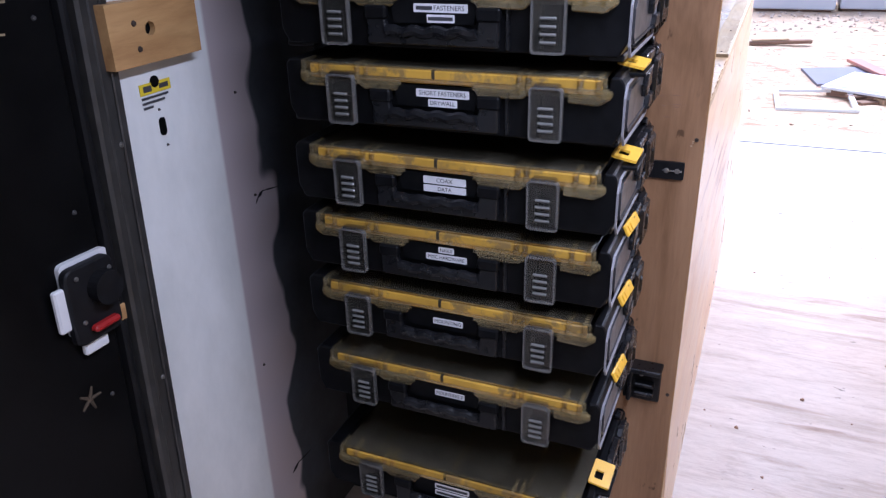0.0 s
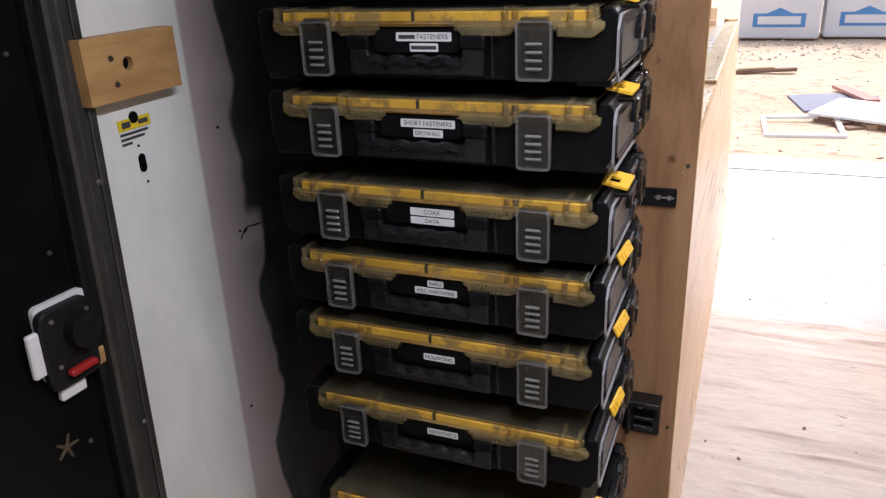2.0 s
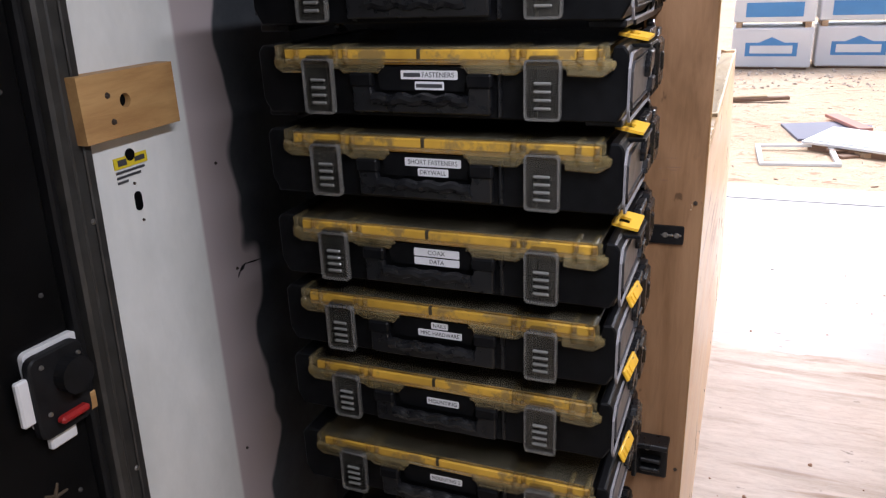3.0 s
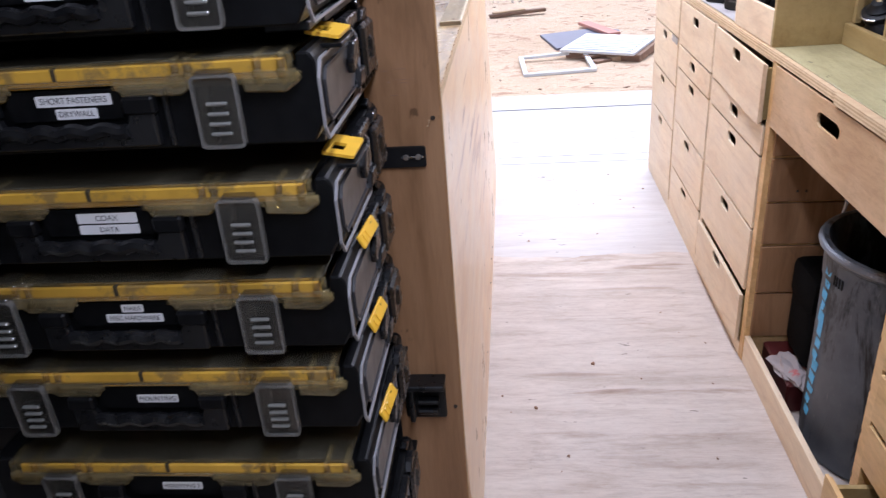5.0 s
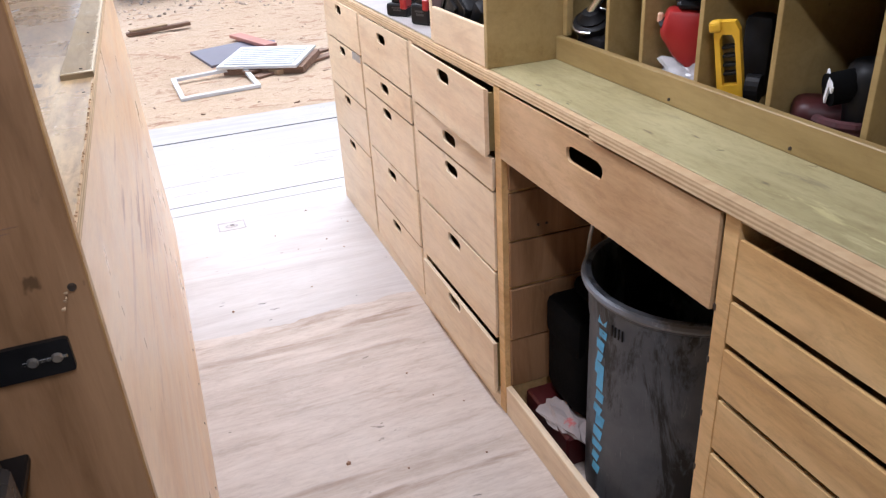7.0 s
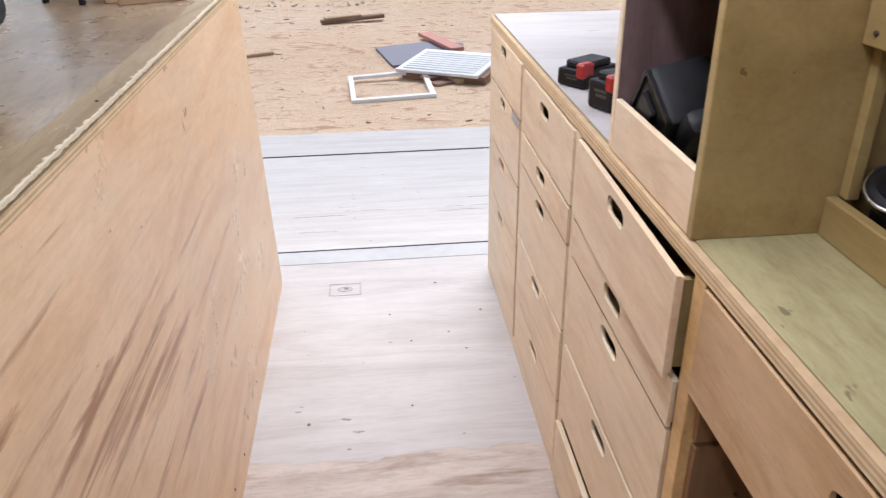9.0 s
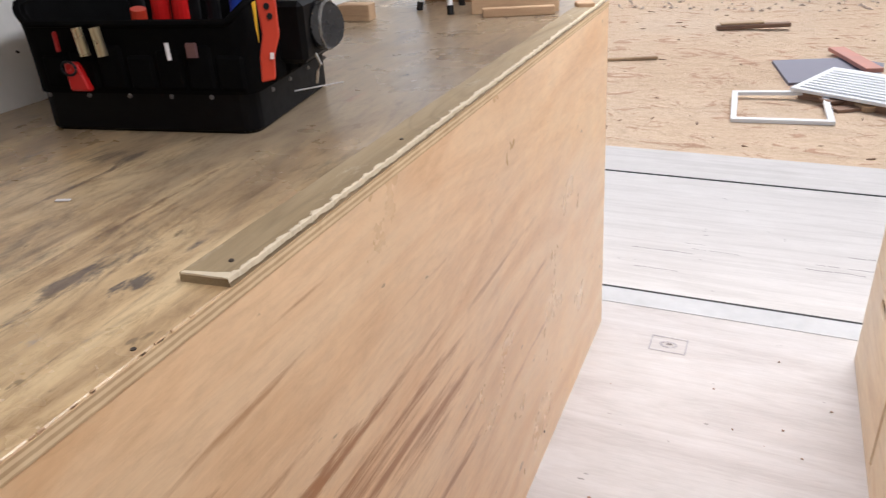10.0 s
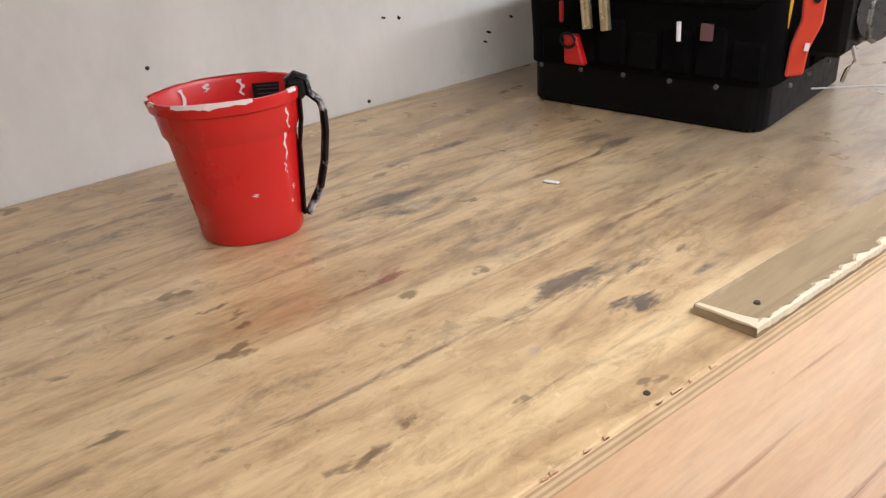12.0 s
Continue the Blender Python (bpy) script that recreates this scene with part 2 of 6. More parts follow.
SIDE_SPOTS = [((-0.11, y, z), (1.0, ry, rz), (0.40, 0.185, 0.072), min(1.0, k + 0.15)) for y, z, ry, rz, k in (
    (2.74, 0.785, 0.30, 0.016, 0.85), (2.80, 0.725, 0.26, 0.022, 0.85), (2.76, 0.665, 0.28, 0.014, 0.8), (2.74, 0.60, 0.30, 0.018, 0.85), (2.95, 0.63, 0.18, 0.016, 0.8),
    (3.05, 0.52, 0.34, 0.022, 0.75), (2.95, 0.44, 0.30, 0.016, 0.75), (2.58, 0.80, 0.14, 0.012, 0.8), (2.50, 0.98, 0.20, 0.008, 0.55), (2.9, 0.90, 0.30, 0.007, 0.45), (3.3, 0.75, 0.30, 0.010, 0.5), (2.3, 0.70, 0.35, 0.02, 0.7), (2.2, 0.86, 0.3, 0.012, 0.6), (2.56, 0.79, 0.22, 0.020, 0.95), (2.72, 0.705, 0.24, 0.022, 0.95), (2.79, 0.50, 0.20, 0.016, 0.9), (2.95, 0.77, 0.12, 0.009, 0.9), (2.36, 0.92, 0.16, 0.014, 0.8), (2.63, 1.05, 0.10, 0.005, 0.6), (3.36, 0.60, 0.20, 0.010, 0.7), (3.6, 0.42, 0.25, 0.012, 0.6))]
FLOOR_SPOTS = [((x, y, 0.0), (rx, ry, 1.0), (0.26, 0.175, 0.12), k) for x, y, rx, ry, k in (
    (0.35, 3.18, 0.30, 0.018, 0.75), (0.10, 3.10, 0.22, 0.014, 0.65), (0.45, 3.02, 0.25, 0.012, 0.6), (0.30, 2.80, 0.25, 0.010, 0.5), (0.35, 2.35, 0.28, 0.014, 0.6), (0.20, 2.15, 0.25, 0.016, 0.65), (0.45, 1.95, 0.25, 0.014, 0.6), (0.30, 3.27, 0.36, 0.050, 0.95), (0.52, 3.20, 0.22, 0.030, 0.9), (0.12, 3.14, 0.25, 0.022, 0.8), (0.45, 2.76, 0.12, 0.012, 0.7), (0.16, 2.97, 0.16, 0.010, 0.65), (0.62, 2.36, 0.12, 0.016, 0.7), (0.32, 2.36, 0.18, 0.012, 0.55), (0.50, 2.55, 0.16, 0.014, 0.5), (0.15, 2.45, 0.16, 0.012, 0.5), (0.55, 2.15, 0.20, 0.02, 0.5), (0.40, 2.02, 0.26, 0.02, 0.5), (0.10, 1.80, 0.30, 0.03, 0.5), (0.45, 1.65, 0.30, 0.03, 0.5))]
M_FLOOR = wood("floor_ply_worn", (0.62, 0.55, 0.49), (0.57, 0.495, 0.435), (0.46, 0.385, 0.325), "x", 6, 1.0, 0.5, (0.30, 0.24, 0.21), 0.2, 4.0, lines=0.22, line_colour=(0.40, 0.31, 0.24), specks=0.22, mottle=0.26, spots=FLOOR_SPOTS, spot_grain=(2.4, 15.0), spot_soft=0.35, spot_reach=0.95)
M_FLOOR_PALE = wood("floor_ply_pale", (0.55, 0.525, 0.515), (0.51, 0.48, 0.465), (0.44, 0.40, 0.385), "x", 7, 0.8, 0.45, (0.42, 0.37, 0.35), 0.15, 5.0, lines=0.10, line_colour=(0.52, 0.44, 0.40), specks=0.3)
M_RAMP = wood("ramp_ply_white", (0.60, 0.57, 0.55), (0.57, 0.54, 0.52), (0.50, 0.47, 0.45), "x", 12, 1.0, 0.6, lines=0.05, line_colour=(0.50, 0.48, 0.47), specks=0.2)
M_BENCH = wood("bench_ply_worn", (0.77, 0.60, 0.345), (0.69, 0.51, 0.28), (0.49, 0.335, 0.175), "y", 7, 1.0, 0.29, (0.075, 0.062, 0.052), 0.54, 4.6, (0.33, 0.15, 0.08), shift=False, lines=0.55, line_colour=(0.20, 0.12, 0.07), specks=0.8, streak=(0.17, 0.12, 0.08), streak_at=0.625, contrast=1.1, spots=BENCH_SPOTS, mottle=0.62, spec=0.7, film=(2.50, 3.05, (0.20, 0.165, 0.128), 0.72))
M_SIDE = wood("bench_side_ply", (0.90, 0.675, 0.43), (0.86, 0.605, 0.36), (0.76, 0.485, 0.258), "y", 5, 0.8, 0.32, None, 0.3, 3.0, None, shift=False, streak=(0.62, 0.36, 0.18), streak_at=0.70, spots=SIDE_SPOTS, lines=0.05, line_colour=(0.56, 0.33, 0.16), specks=0.3, mottle=0.18, spot_soft=0.22, spot_reach=0.95, spot_grain=(1.7, 24.0), spec=0.7)
M_BROWN = wood("brown_board", (0.38, 0.222, 0.115), (0.32, 0.178, 0.088), (0.23, 0.125, 0.058), "z", 6, 0.9, 0.45, (0.07, 0.05, 0.03), 0.15, 5.0, lines=0.25, specks=0.4)
M_BIRCH = wood("birch_ply_front", (0.88, 0.73, 0.53), (0.85, 0.69, 0.48), (0.77, 0.58, 0.38), "y", 6, 0.8, 0.42, (0.28, 0.17, 0.10), 0.08, 7.0, mottle=0.15, lines=0.25, line_colour=(0.48, 0.31, 0.18), specks=0.12)
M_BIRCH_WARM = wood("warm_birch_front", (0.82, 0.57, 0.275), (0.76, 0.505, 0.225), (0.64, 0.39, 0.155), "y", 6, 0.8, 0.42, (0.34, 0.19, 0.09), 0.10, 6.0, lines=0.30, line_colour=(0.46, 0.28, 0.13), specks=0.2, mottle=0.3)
COUNTER_SPOTS = [((x, y, 1.0), (rx, ry, 1.0), c, k) for x, y, rx, ry, c, k in (
    (0.80, 1.62, 0.035, 0.10, (0.62, 0.58, 0.30), 0.75), (0.86, 1.72, 0.02, 0.07, (0.22, 0.20, 0.13), 0.6), (0.82, 1.85, 0.018, 0.05, (0.24, 0.21, 0.14), 0.55), (0.77, 1.50, 0.02, 0.08, (0.64, 0.60, 0.34), 0.7),
    (0.88, 2.05, 0.012, 0.05, (0.26, 0.22, 0.14), 0.5), (0.80, 1.73, 0.008, 0.02, (0.10, 0.08, 0.05), 0.8), (0.845, 1.95, 0.006, 0.018, (0.12, 0.09, 0.06), 0.8), (0.87, 1.58, 0.01, 0.03, (0.12, 0.10, 0.07), 0.7), (0.79, 2.02, 0.006, 0.02, (0.14, 0.10, 0.06), 0.7))]
M_COUNTER = wood("counter_ply", (0.50, 0.455, 0.255), (0.445, 0.395, 0.21), (0.35, 0.30, 0.15), "y", 7, 0.7, 0.42, None, 0.2, 8.0, shift=False, lines=0.15, specks=0.65, mottle=0.35, spots=COUNTER_SPOTS)
M_CUBBY = wood("cubby_ply", (0.43, 0.315, 0.135), (0.39, 0.28, 0.115), (0.325, 0.225, 0.085), "y", 6, 0.8, 0.45, None, 0.12, 7.0, lines=0.12, specks=0.12, mottle=0.16)
M_PURPLEPLY = wood("purple_brown_ply", (0.20, 0.135, 0.135), (0.17, 0.11, 0.11), (0.125, 0.08, 0.08), "z", 6, 0.8, 0.4, lines=0.15, specks=0.0, mottle=0.3)
M_BLOCK = wood("pine_block", (0.52, 0.325, 0.135), (0.455, 0.265, 0.105), (0.34, 0.185, 0.072), "y", 7, 1.3, 0.45)
M_LUMBER = wood("lumber", (0.62, 0.44, 0.27), (0.55, 0.38, 0.23), (0.42, 0.27, 0.16), "x", 7, 1.3, 0.6)
M_CLEAT = wood("cleat_ply", (0.40, 0.315, 0.195), (0.345, 0.265, 0.155), (0.26, 0.195, 0.11), "y", 9, 1.4, 0.6, (0.60, 0.54, 0.42), 0.35, 9.0)
M_EDGE = ply_edge("ply_edge", (0.76, 0.60, 0.37), (0.45, 0.30, 0.16), 80.0)
M_DARKWOOD = wood("weathered_board", (0.36, 0.22, 0.15), (0.29, 0.175, 0.115), (0.19, 0.11, 0.07), "x", 8, 1.5, 0.7)
M_STEEL = plain("door_frame_steel", (0.075, 0.073, 0.068), 0.45, 0.6, 0.35, 30)
M_SCREW = plain("screw_steel", (0.5, 0.48, 0.45), 0.35, 0.9, 0.2, 60)
M_DARKRIVET = plain("dull_rivet", (0.16, 0.155, 0.15), 0.4, 0.7, 0.3, 60)
M_DARKSCREW = plain("dark_screw", (0.06, 0.045, 0.035), 0.5, 0.3)
M_DOOR = plain("black_door", (0.0028, 0.0028, 0.003), 0.35, 0.0, 0.4, 8, 0.08, 0.09, None)
M_CASE = plain("case_black_plastic", (0.0033, 0.0035, 0.0042), 0.40, 0.0, 0.3, 60, 0.12, 0.12)
M_CASE2 = plain("case_dark_grey_plastic", (0.0065, 0.0068, 0.008), 0.30, 0.0, 0.3, 60, 0.12, 0.42)
M_CASEEND = plain("case_end_plastic", (0.007, 0.007, 0.008), 0.28, 0.0, 0.35, 40, 0.12, 0.55)
M_RING = plain("case_grey_rim", (0.038, 0.037, 0.040), 0.4, 0.0, 0.25, 40)
# pale grey paints the daylight along the black plastic edge
M_RIMLIGHT = plain("case_rim_highlight", (0.26, 0.255, 0.27), 0.35, 0.0, 0.25, 40)
M_YELLOW = plain("yellow_plastic", (0.80, 0.47, 0.03), 0.4, 0.0, 0.2, 30, 0.05)
M_YELLOW_DIRTY = plain("yellow_bin_dusty", (0.62, 0.365, 0.04), 0.42, 0.0, 0.5, 14, 0.05, 0.5, (0.22, 0.15, 0.06), 0.52)
M_LID = clear("clear_lid", (0.92, 0.88, 0.78), 0.12, 0.08, (0.34, 0.30, 0.20), 0.45)
M_LIDRIM = clear("clear_lid_rim", (0.98, 0.92, 0.70), 0.07, 0.05, (0.78, 0.64, 0.34), 0.32)
M_LATCH = clear("clear_latch", (0.72, 0.71, 0.68), 0.08, 0.05, (0.20, 0.19, 0.16), 0.34)
# grey cover and rib colour also paint bright reflections on the latches
M_LATCHEDGE = clear("clear_latch_edge", (0.80, 0.80, 0.78), 0.08, 0.20, (0.40, 0.39, 0.36), 0.35)
M_LATCHRIB = plain("latch_rib", (0.16, 0.16, 0.15), 0.16, 0.0, 0.2, 60, 0.05, 0.9)
M_CONTENTS = plain("bin_shade_and_notch", (0.05, 0.038, 0.018), 0.7, 0.0, 0.6, 40, 0.3, 0.4, (0.42, 0.27, 0.04))
M_LABEL = plain("label_white", (0.78, 0.78, 0.80), 0.5, 0.0, 0.06, 40, 0.0)
M_INK = plain("label_ink", (0.05, 0.05, 0.055), 0.6, 0.0, 0.1)
M_BLACKMETAL = plain("black_bracket", (0.008, 0.008, 0.009), 0.4, 0.0, 0.3, 40, 0.1, 0.25)
M_WHITE = plain("white_paint", (0.74, 0.74, 0.72), 0.45, 0.0, 0.06, 6, 0.03)
M_LATCHWHITE = plain("white_plastic", (0.75, 0.75, 0.75), 0.4, 0.0, 0.08, 20)
M_RED = plain("red_plastic", (0.60, 0.012, 0.012), 0.30, 0.0, 0.12, 12, 0.04)
M_REDTOOL = plain("red_tool_plastic", (0.34, 0.014, 0.013), 0.42, 0.0, 0.2, 20)
M_ORANGE = plain("orange_red_knife", (0.58, 0.05, 0.022), 0.4, 0.0, 0.15, 20)
M_BLUE = plain("blue_plastic", (0.02, 0.06, 0.42), 0.4)
M_TAPE = plain("blue_tape", (0.12, 0.42, 0.70), 0.6, 0.0, 0.3, 40, 0.1, 0.3, (0.06, 0.14, 0.22))
M_CAN_RIM = plain("worn_bin_rim", (0.14, 0.15, 0.17), 0.45, 0.0, 0.4, 20, 0.1, 0.4, (0.30, 0.31, 0.33))
M_BAGCLOTH = plain("black_canvas", (0.0014, 0.0014, 0.0016), 0.9, 0.0, 0.35, 140, 0.5, 0.06)
M_BAGBASE = plain("black_rubber_base", (0.0025, 0.0025, 0.003), 0.45, 0.0, 0.25, 50, 0.1, 0.10)
M_SPLASH = plain("dried_white_paint", (0.80, 0.70, 0.68), 0.55, 0.0, 0.1, 40)
M_RUBBER = plain("black_rubber", (0.006, 0.006, 0.0065), 0.5, 0.0, 0.3, 40, 0.1, 0.2, None)
M_STRAP = plain("spattered_strap", (0.006, 0.006, 0.0065), 0.5, 0.0, 0.3, 40, 0.1, 0.2, (0.66, 0.66, 0.66), 0.50)
M_TOOLBLACK = plain("tool_black", (0.008, 0.008, 0.009), 0.5, 0.0, 0.3, 50, 0.1, 0.22)
M_CHROME = plain("bright_metal", (0.62, 0.62, 0.62), 0.25, 1.0, 0.1, 30)
M_BRASS = plain("pale_brass", (0.62, 0.55, 0.36), 0.3, 0.8, 0.15, 30)
M_FILM = clear("plastic_film", (0.95, 0.95, 0.95), 0.2, 0.30, (0.80, 0.80, 0.80), 0.6)
M_DIVIDER = plain("yellow_divider", (0.55, 0.34, 0.05), 0.6, 0.0, 0.3, 30)
M_GLUE = plain("dried_glue", (0.66, 0.57, 0.41), 0.6, 0.0, 0.15, 60)
M_CEIL = plain("ceiling_panel", (0.70, 0.70, 0.68), 0.5, 0.0, 0.05, 3, 0.02)
M_GREYBOARD = plain("slate_board", (0.20, 0.19, 0.24), 0.6, 0.0, 0.2, 6)
M_PINKBOARD = plain("faded_red_board", (0.55, 0.24, 0.18), 0.6, 0.0, 0.2, 6)
M_WHITEVINYL = plain("white_vinyl", (0.80, 0.80, 0.80), 0.4, 0.0, 0.05, 4)
M_WRAP = plain("white_wrap", (0.80, 0.80, 0.82), 0.4, 0.0, 0.06, 2)
M_SIGNBLUE = plain("sign_blue", (0.10, 0.30, 0.62), 0.5, 0.0, 0.1, 4)
M_ALU = plain("aluminium_strip", (0.45, 0.45, 0.455), 0.5, 0.0, 0.15, 20)
M_DARKGAP = plain("dark_gap", (0.015, 0.015, 0.015), 0.8)
# black of the wall's paint flicks and of the shade painted behind the cases
M_FLICK_SHADE = plain("black_flicks_and_shade", (0.012, 0.013, 0.015), 0.6, 0.0, 0.4, 12, 0.05, 0.2)
M_HOLE_SHADE = plain("hole_shade_black", (0.003, 0.003, 0.003), 0.9, 0.0, 0.2, 30, 0.0, 0.02)
M_WARN = plain("warning_yellow", (0.72, 0.56, 0.02), 0.5, 0.0, 0.15, 40)

# left wall: white panel, greyer past y 1.24, and a rough patch of black paint near the rack
M_LEFT, t, p = nodes_of("left_wall_paint")
v = coords(t, (1, 1, 1), False)
sep = t.nodes.new("ShaderNodeSeparateXYZ")
t.links.new(v, sep.inputs[0])
wob = noise_tex(t, coords(t, (1, 1, 1), False), 6.0, 1.5, 0.4)
edge = t.nodes.new("ShaderNodeMath")
edge.operation = "MULTIPLY_ADD"
t.links.new(wob, edge.inputs[0])
edge.inputs[1].default_value = 0.22
t.links.new(sep.outputs["Y"], edge.inputs[2])
near = t.nodes.new("ShaderNodeMapRange")
near.inputs["From Min"].default_value, near.inputs["From Max"].default_value = 1.466, 1.480
t.links.new(edge.outputs[0], near.inputs["Value"])
far_end = t.nodes.new("ShaderNodeMath")
far_end.operation = "LESS_THAN"
t.links.new(sep.outputs["Y"], far_end.inputs[0])
far_end.inputs[1].default_value = 1.61
patch = t.nodes.new("ShaderNodeMath")
patch.operation = "MULTIPLY"
t.links.new(near.outputs[0], patch.inputs[0])
t.links.new(far_end.outputs[0], patch.inputs[1])
grey_band = t.nodes.new("ShaderNodeMapRange")
grey_band.inputs["From Min"].default_value, grey_band.inputs["From Max"].default_value = 1.235, 1.243
t.links.new(sep.outputs["Y"], grey_band.inputs["Value"])
grey_band2 = t.nodes.new("ShaderNodeMath")
grey_band2.operation = "MULTIPLY"
t.links.new(grey_band.outputs[0], grey_band2.inputs[0])
t.links.new(far_end.outputs[0], grey_band2.inputs[1])
dirt = noise_tex(t, coords(t, (1, 2.2, 1.2), False), 2.2, 7, 0.65)
base = ramp(t, dirt, [(0.35, (0.66, 0.67, 0.64)), (0.6, (0.78, 0.785, 0.755))])
smudge = noise_tex(t, coords(t, (1, 1, 1), False), 6.0, 7, 0.7)
base = mixc(t, ramp(t, smudge, [(0.66, (0, 0, 0)), (0.76, (0.45, 0.45, 0.45))]), base, (0.36, 0.36, 0.36))
base = mixc(t, grey_band2.outputs[0], base, (0.46, 0.40, 0.40))
base = mixc(t, patch.outputs[0], base, ramp(t, smudge, [(0.3, (0.025, 0.028, 0.034)), (0.7, (0.075, 0.082, 0.09))]))
t.links.new(base, p.inputs["Base Color"])
p.inputs["Roughness"].default_value = 0.5

# bin: grey plastic rubbed black in ragged upright smears, with pale scratches
M_CAN, t, p = nodes_of("scuffed_bin_plastic")
c = ramp(t, noise_tex(t, coords(t, (1, 1, 1), False), 9.0, 6, 0.65), [(0.3, (0.066, 0.077, 0.095)), (0.7, (0.115, 0.128, 0.150))])
smear = noise_tex(t, coords(t, (1.0, 1.0, 0.35), False), 6.5, 8, 0.72, 0.8)
c = mixc(t, ramp(t, smear, [(0.48, (0, 0, 0)), (0.55, (0.93, 0.93, 0.93))]), c, (0.012, 0.0125, 0.014))
scratch = noise_tex(t, coords(t, (6.0, 6.0, 1.0), False), 9.0, 7, 0.8, 2.5)
c = mixc(t, ramp(t, scratch, [(0.60, (0, 0, 0)), (0.66, (0.6, 0.6, 0.6))]), c, (0.20, 0.21, 0.23))
t.links.new(c, p.inputs["Base Color"])
p.inputs["Roughness"].default_value = 0.5
p.inputs["Specular IOR Level"].default_value = 0.3

# sandy ground
M_GROUND, t, p = nodes_of("sandy_ground")
v = coords(t, (1, 1, 1), False)
g1, g2, g3 = noise_tex(t, v, 0.55, 6, 0.6), noise_tex(t, coords(t, (1.0, 1.5, 1.0), False), 3.2, 8, 0.72, 0.8), noise_tex(t, v, 30.0, 5, 0.7)
c = ramp(t, g1, [(0.3, (0.66, 0.45, 0.27)), (0.5, (0.74, 0.53, 0.34)), (0.72, (0.76, 0.60, 0.44))])
c = mixc(t, 0.4, c, ramp(t, g2, [(0.35, (0.40, 0.27, 0.18)), (0.6, (0.68, 0.56, 0.43))]))
c = mixc(t, ramp(t, g2, [(0.54, (0, 0, 0)), (0.60, (0.85, 0.85, 0.85))]), c, (0.40, 0.19, 0.10))
c = mixc(t, 0.22, c, ramp(t, g3, [(0.35, (0.36, 0.25, 0.17)), (0.65, (0.72, 0.60, 0.48))]))
t.links.new(c, p.inputs["Base Color"])
p.inputs["Roughness"].default_value = 0.95
bump(t, p, g2, 0.9, 0.05)


# ---- building helpers ----
def thing(name, m, label, category, group="", kind=""):
    ob = new(name)
    ob.empty_display_size = 0.05
    ob.matrix_world = m
    return tagged(ob, label, category, group, kind)


def part(name, bm, material, parent=None, label="", smooth=False, m=None):
    bmesh.ops.recalc_face_normals(bm, faces=bm.faces)
    me = bpy.data.meshes.new(name)
    bm.to_mesh(me)
    bm.free()
    me.materials.append(material)
    if smooth:
        me.polygons.foreach_set("use_smooth", [True] * len(me.polygons))
        me.set_sharp_from_angle(angle=radians(40))
    ob = new(name, me)
    if parent is not None:
        ob.parent = parent
    if m is not None:
        ob.matrix_basis = m
    if label:
        ob["label"] = label
    return ob


def box(*spans, bevel=0.0, bm=None, segments=1):
    """Boxes from (x0, x1, y0, y1, z0, z1), bevelled, in one bmesh."""
    out = bm or bmesh.new()
    for x0, x1, y0, y1, z0, z1 in spans:
        one = bmesh.new()
        bmesh.ops.create_cube(one, size=1.0)
        for q in one.verts:
            q.co = Vector(((x0 + x1) / 2 + q.co.x * (x1 - x0), (y0 + y1) / 2 + q.co.y * (y1 - y0), (z0 + z1) / 2 + q.co.z * (z1 - z0)))
        if bevel:
            bmesh.ops.bevel(one, geom=one.edges[:], offset=min(bevel, 0.45 * min(x1 - x0, y1 - y0, z1 - z0)), segments=segments, affect="EDGES", profile=0.5)
        me = bpy.data.meshes.new("tmp")
        one.to_mesh(me)
        one.free()
        out.from_mesh(me)
        bpy.data.meshes.remove(me)
    return out


def prism(points, a0, a1, axis="y", bm=None, bevel=0.0, rounds=1):
    """A closed outline of (u, v) pulled along an axis: x: (y, z), y: (x, z), z: (x, y)."""
    one = bmesh.new()

    def at(u, v, a):
        return {"x": (a, u, v), "y": (u, a, v), "z": (u, v, a)}[axis]

    lo = [one.verts.new(at(u, v, a0)) for u, v in points]
    hi = [one.verts.new(at(u, v, a1)) for u, v in points]
    one.faces.new(lo)
    one.faces.new(hi[::-1])
    for i in range(len(lo)):
        j = (i + 1) % len(lo)
        one.faces.new((lo[i], lo[j], hi[j], hi[i]))
    if bevel:
        bmesh.ops.recalc_face_normals(one, faces=one.faces)
        bmesh.ops.bevel(one, geom=one.edges[:], offset=bevel, segments=rounds, affect="EDGES", profile=0.5)
    if bm is None:
        return one
    me = bpy.data.meshes.new("tmp")
    one.to_mesh(me)
    one.free()
    bm.from_mesh(me)
    bpy.data.meshes.remove(me)
    return bm


def ring(outer, inner, a0, a1, axis="x"):
    """A frame between two outlines of the same count, pulled along an axis."""
    bm = bmesh.new()

    def at(u, v, a):
        return {"x": (a, u, v), "y": (u, a, v), "z": (u, v, a)}[axis]

    rows = [[bm.verts.new(at(u, v, a)) for u, v in pts] for pts, a in ((outer, a0), (outer, a1), (inner, a1), (inner, a0))]
    n = len(outer)
    for k in range(4):
        r, s2 = rows[k], rows[(k + 1) % 4]
        for i in range(n):
            j = (i + 1) % n
            bm.faces.new((r[i], r[j], s2[j], s2[i]))
    return bm


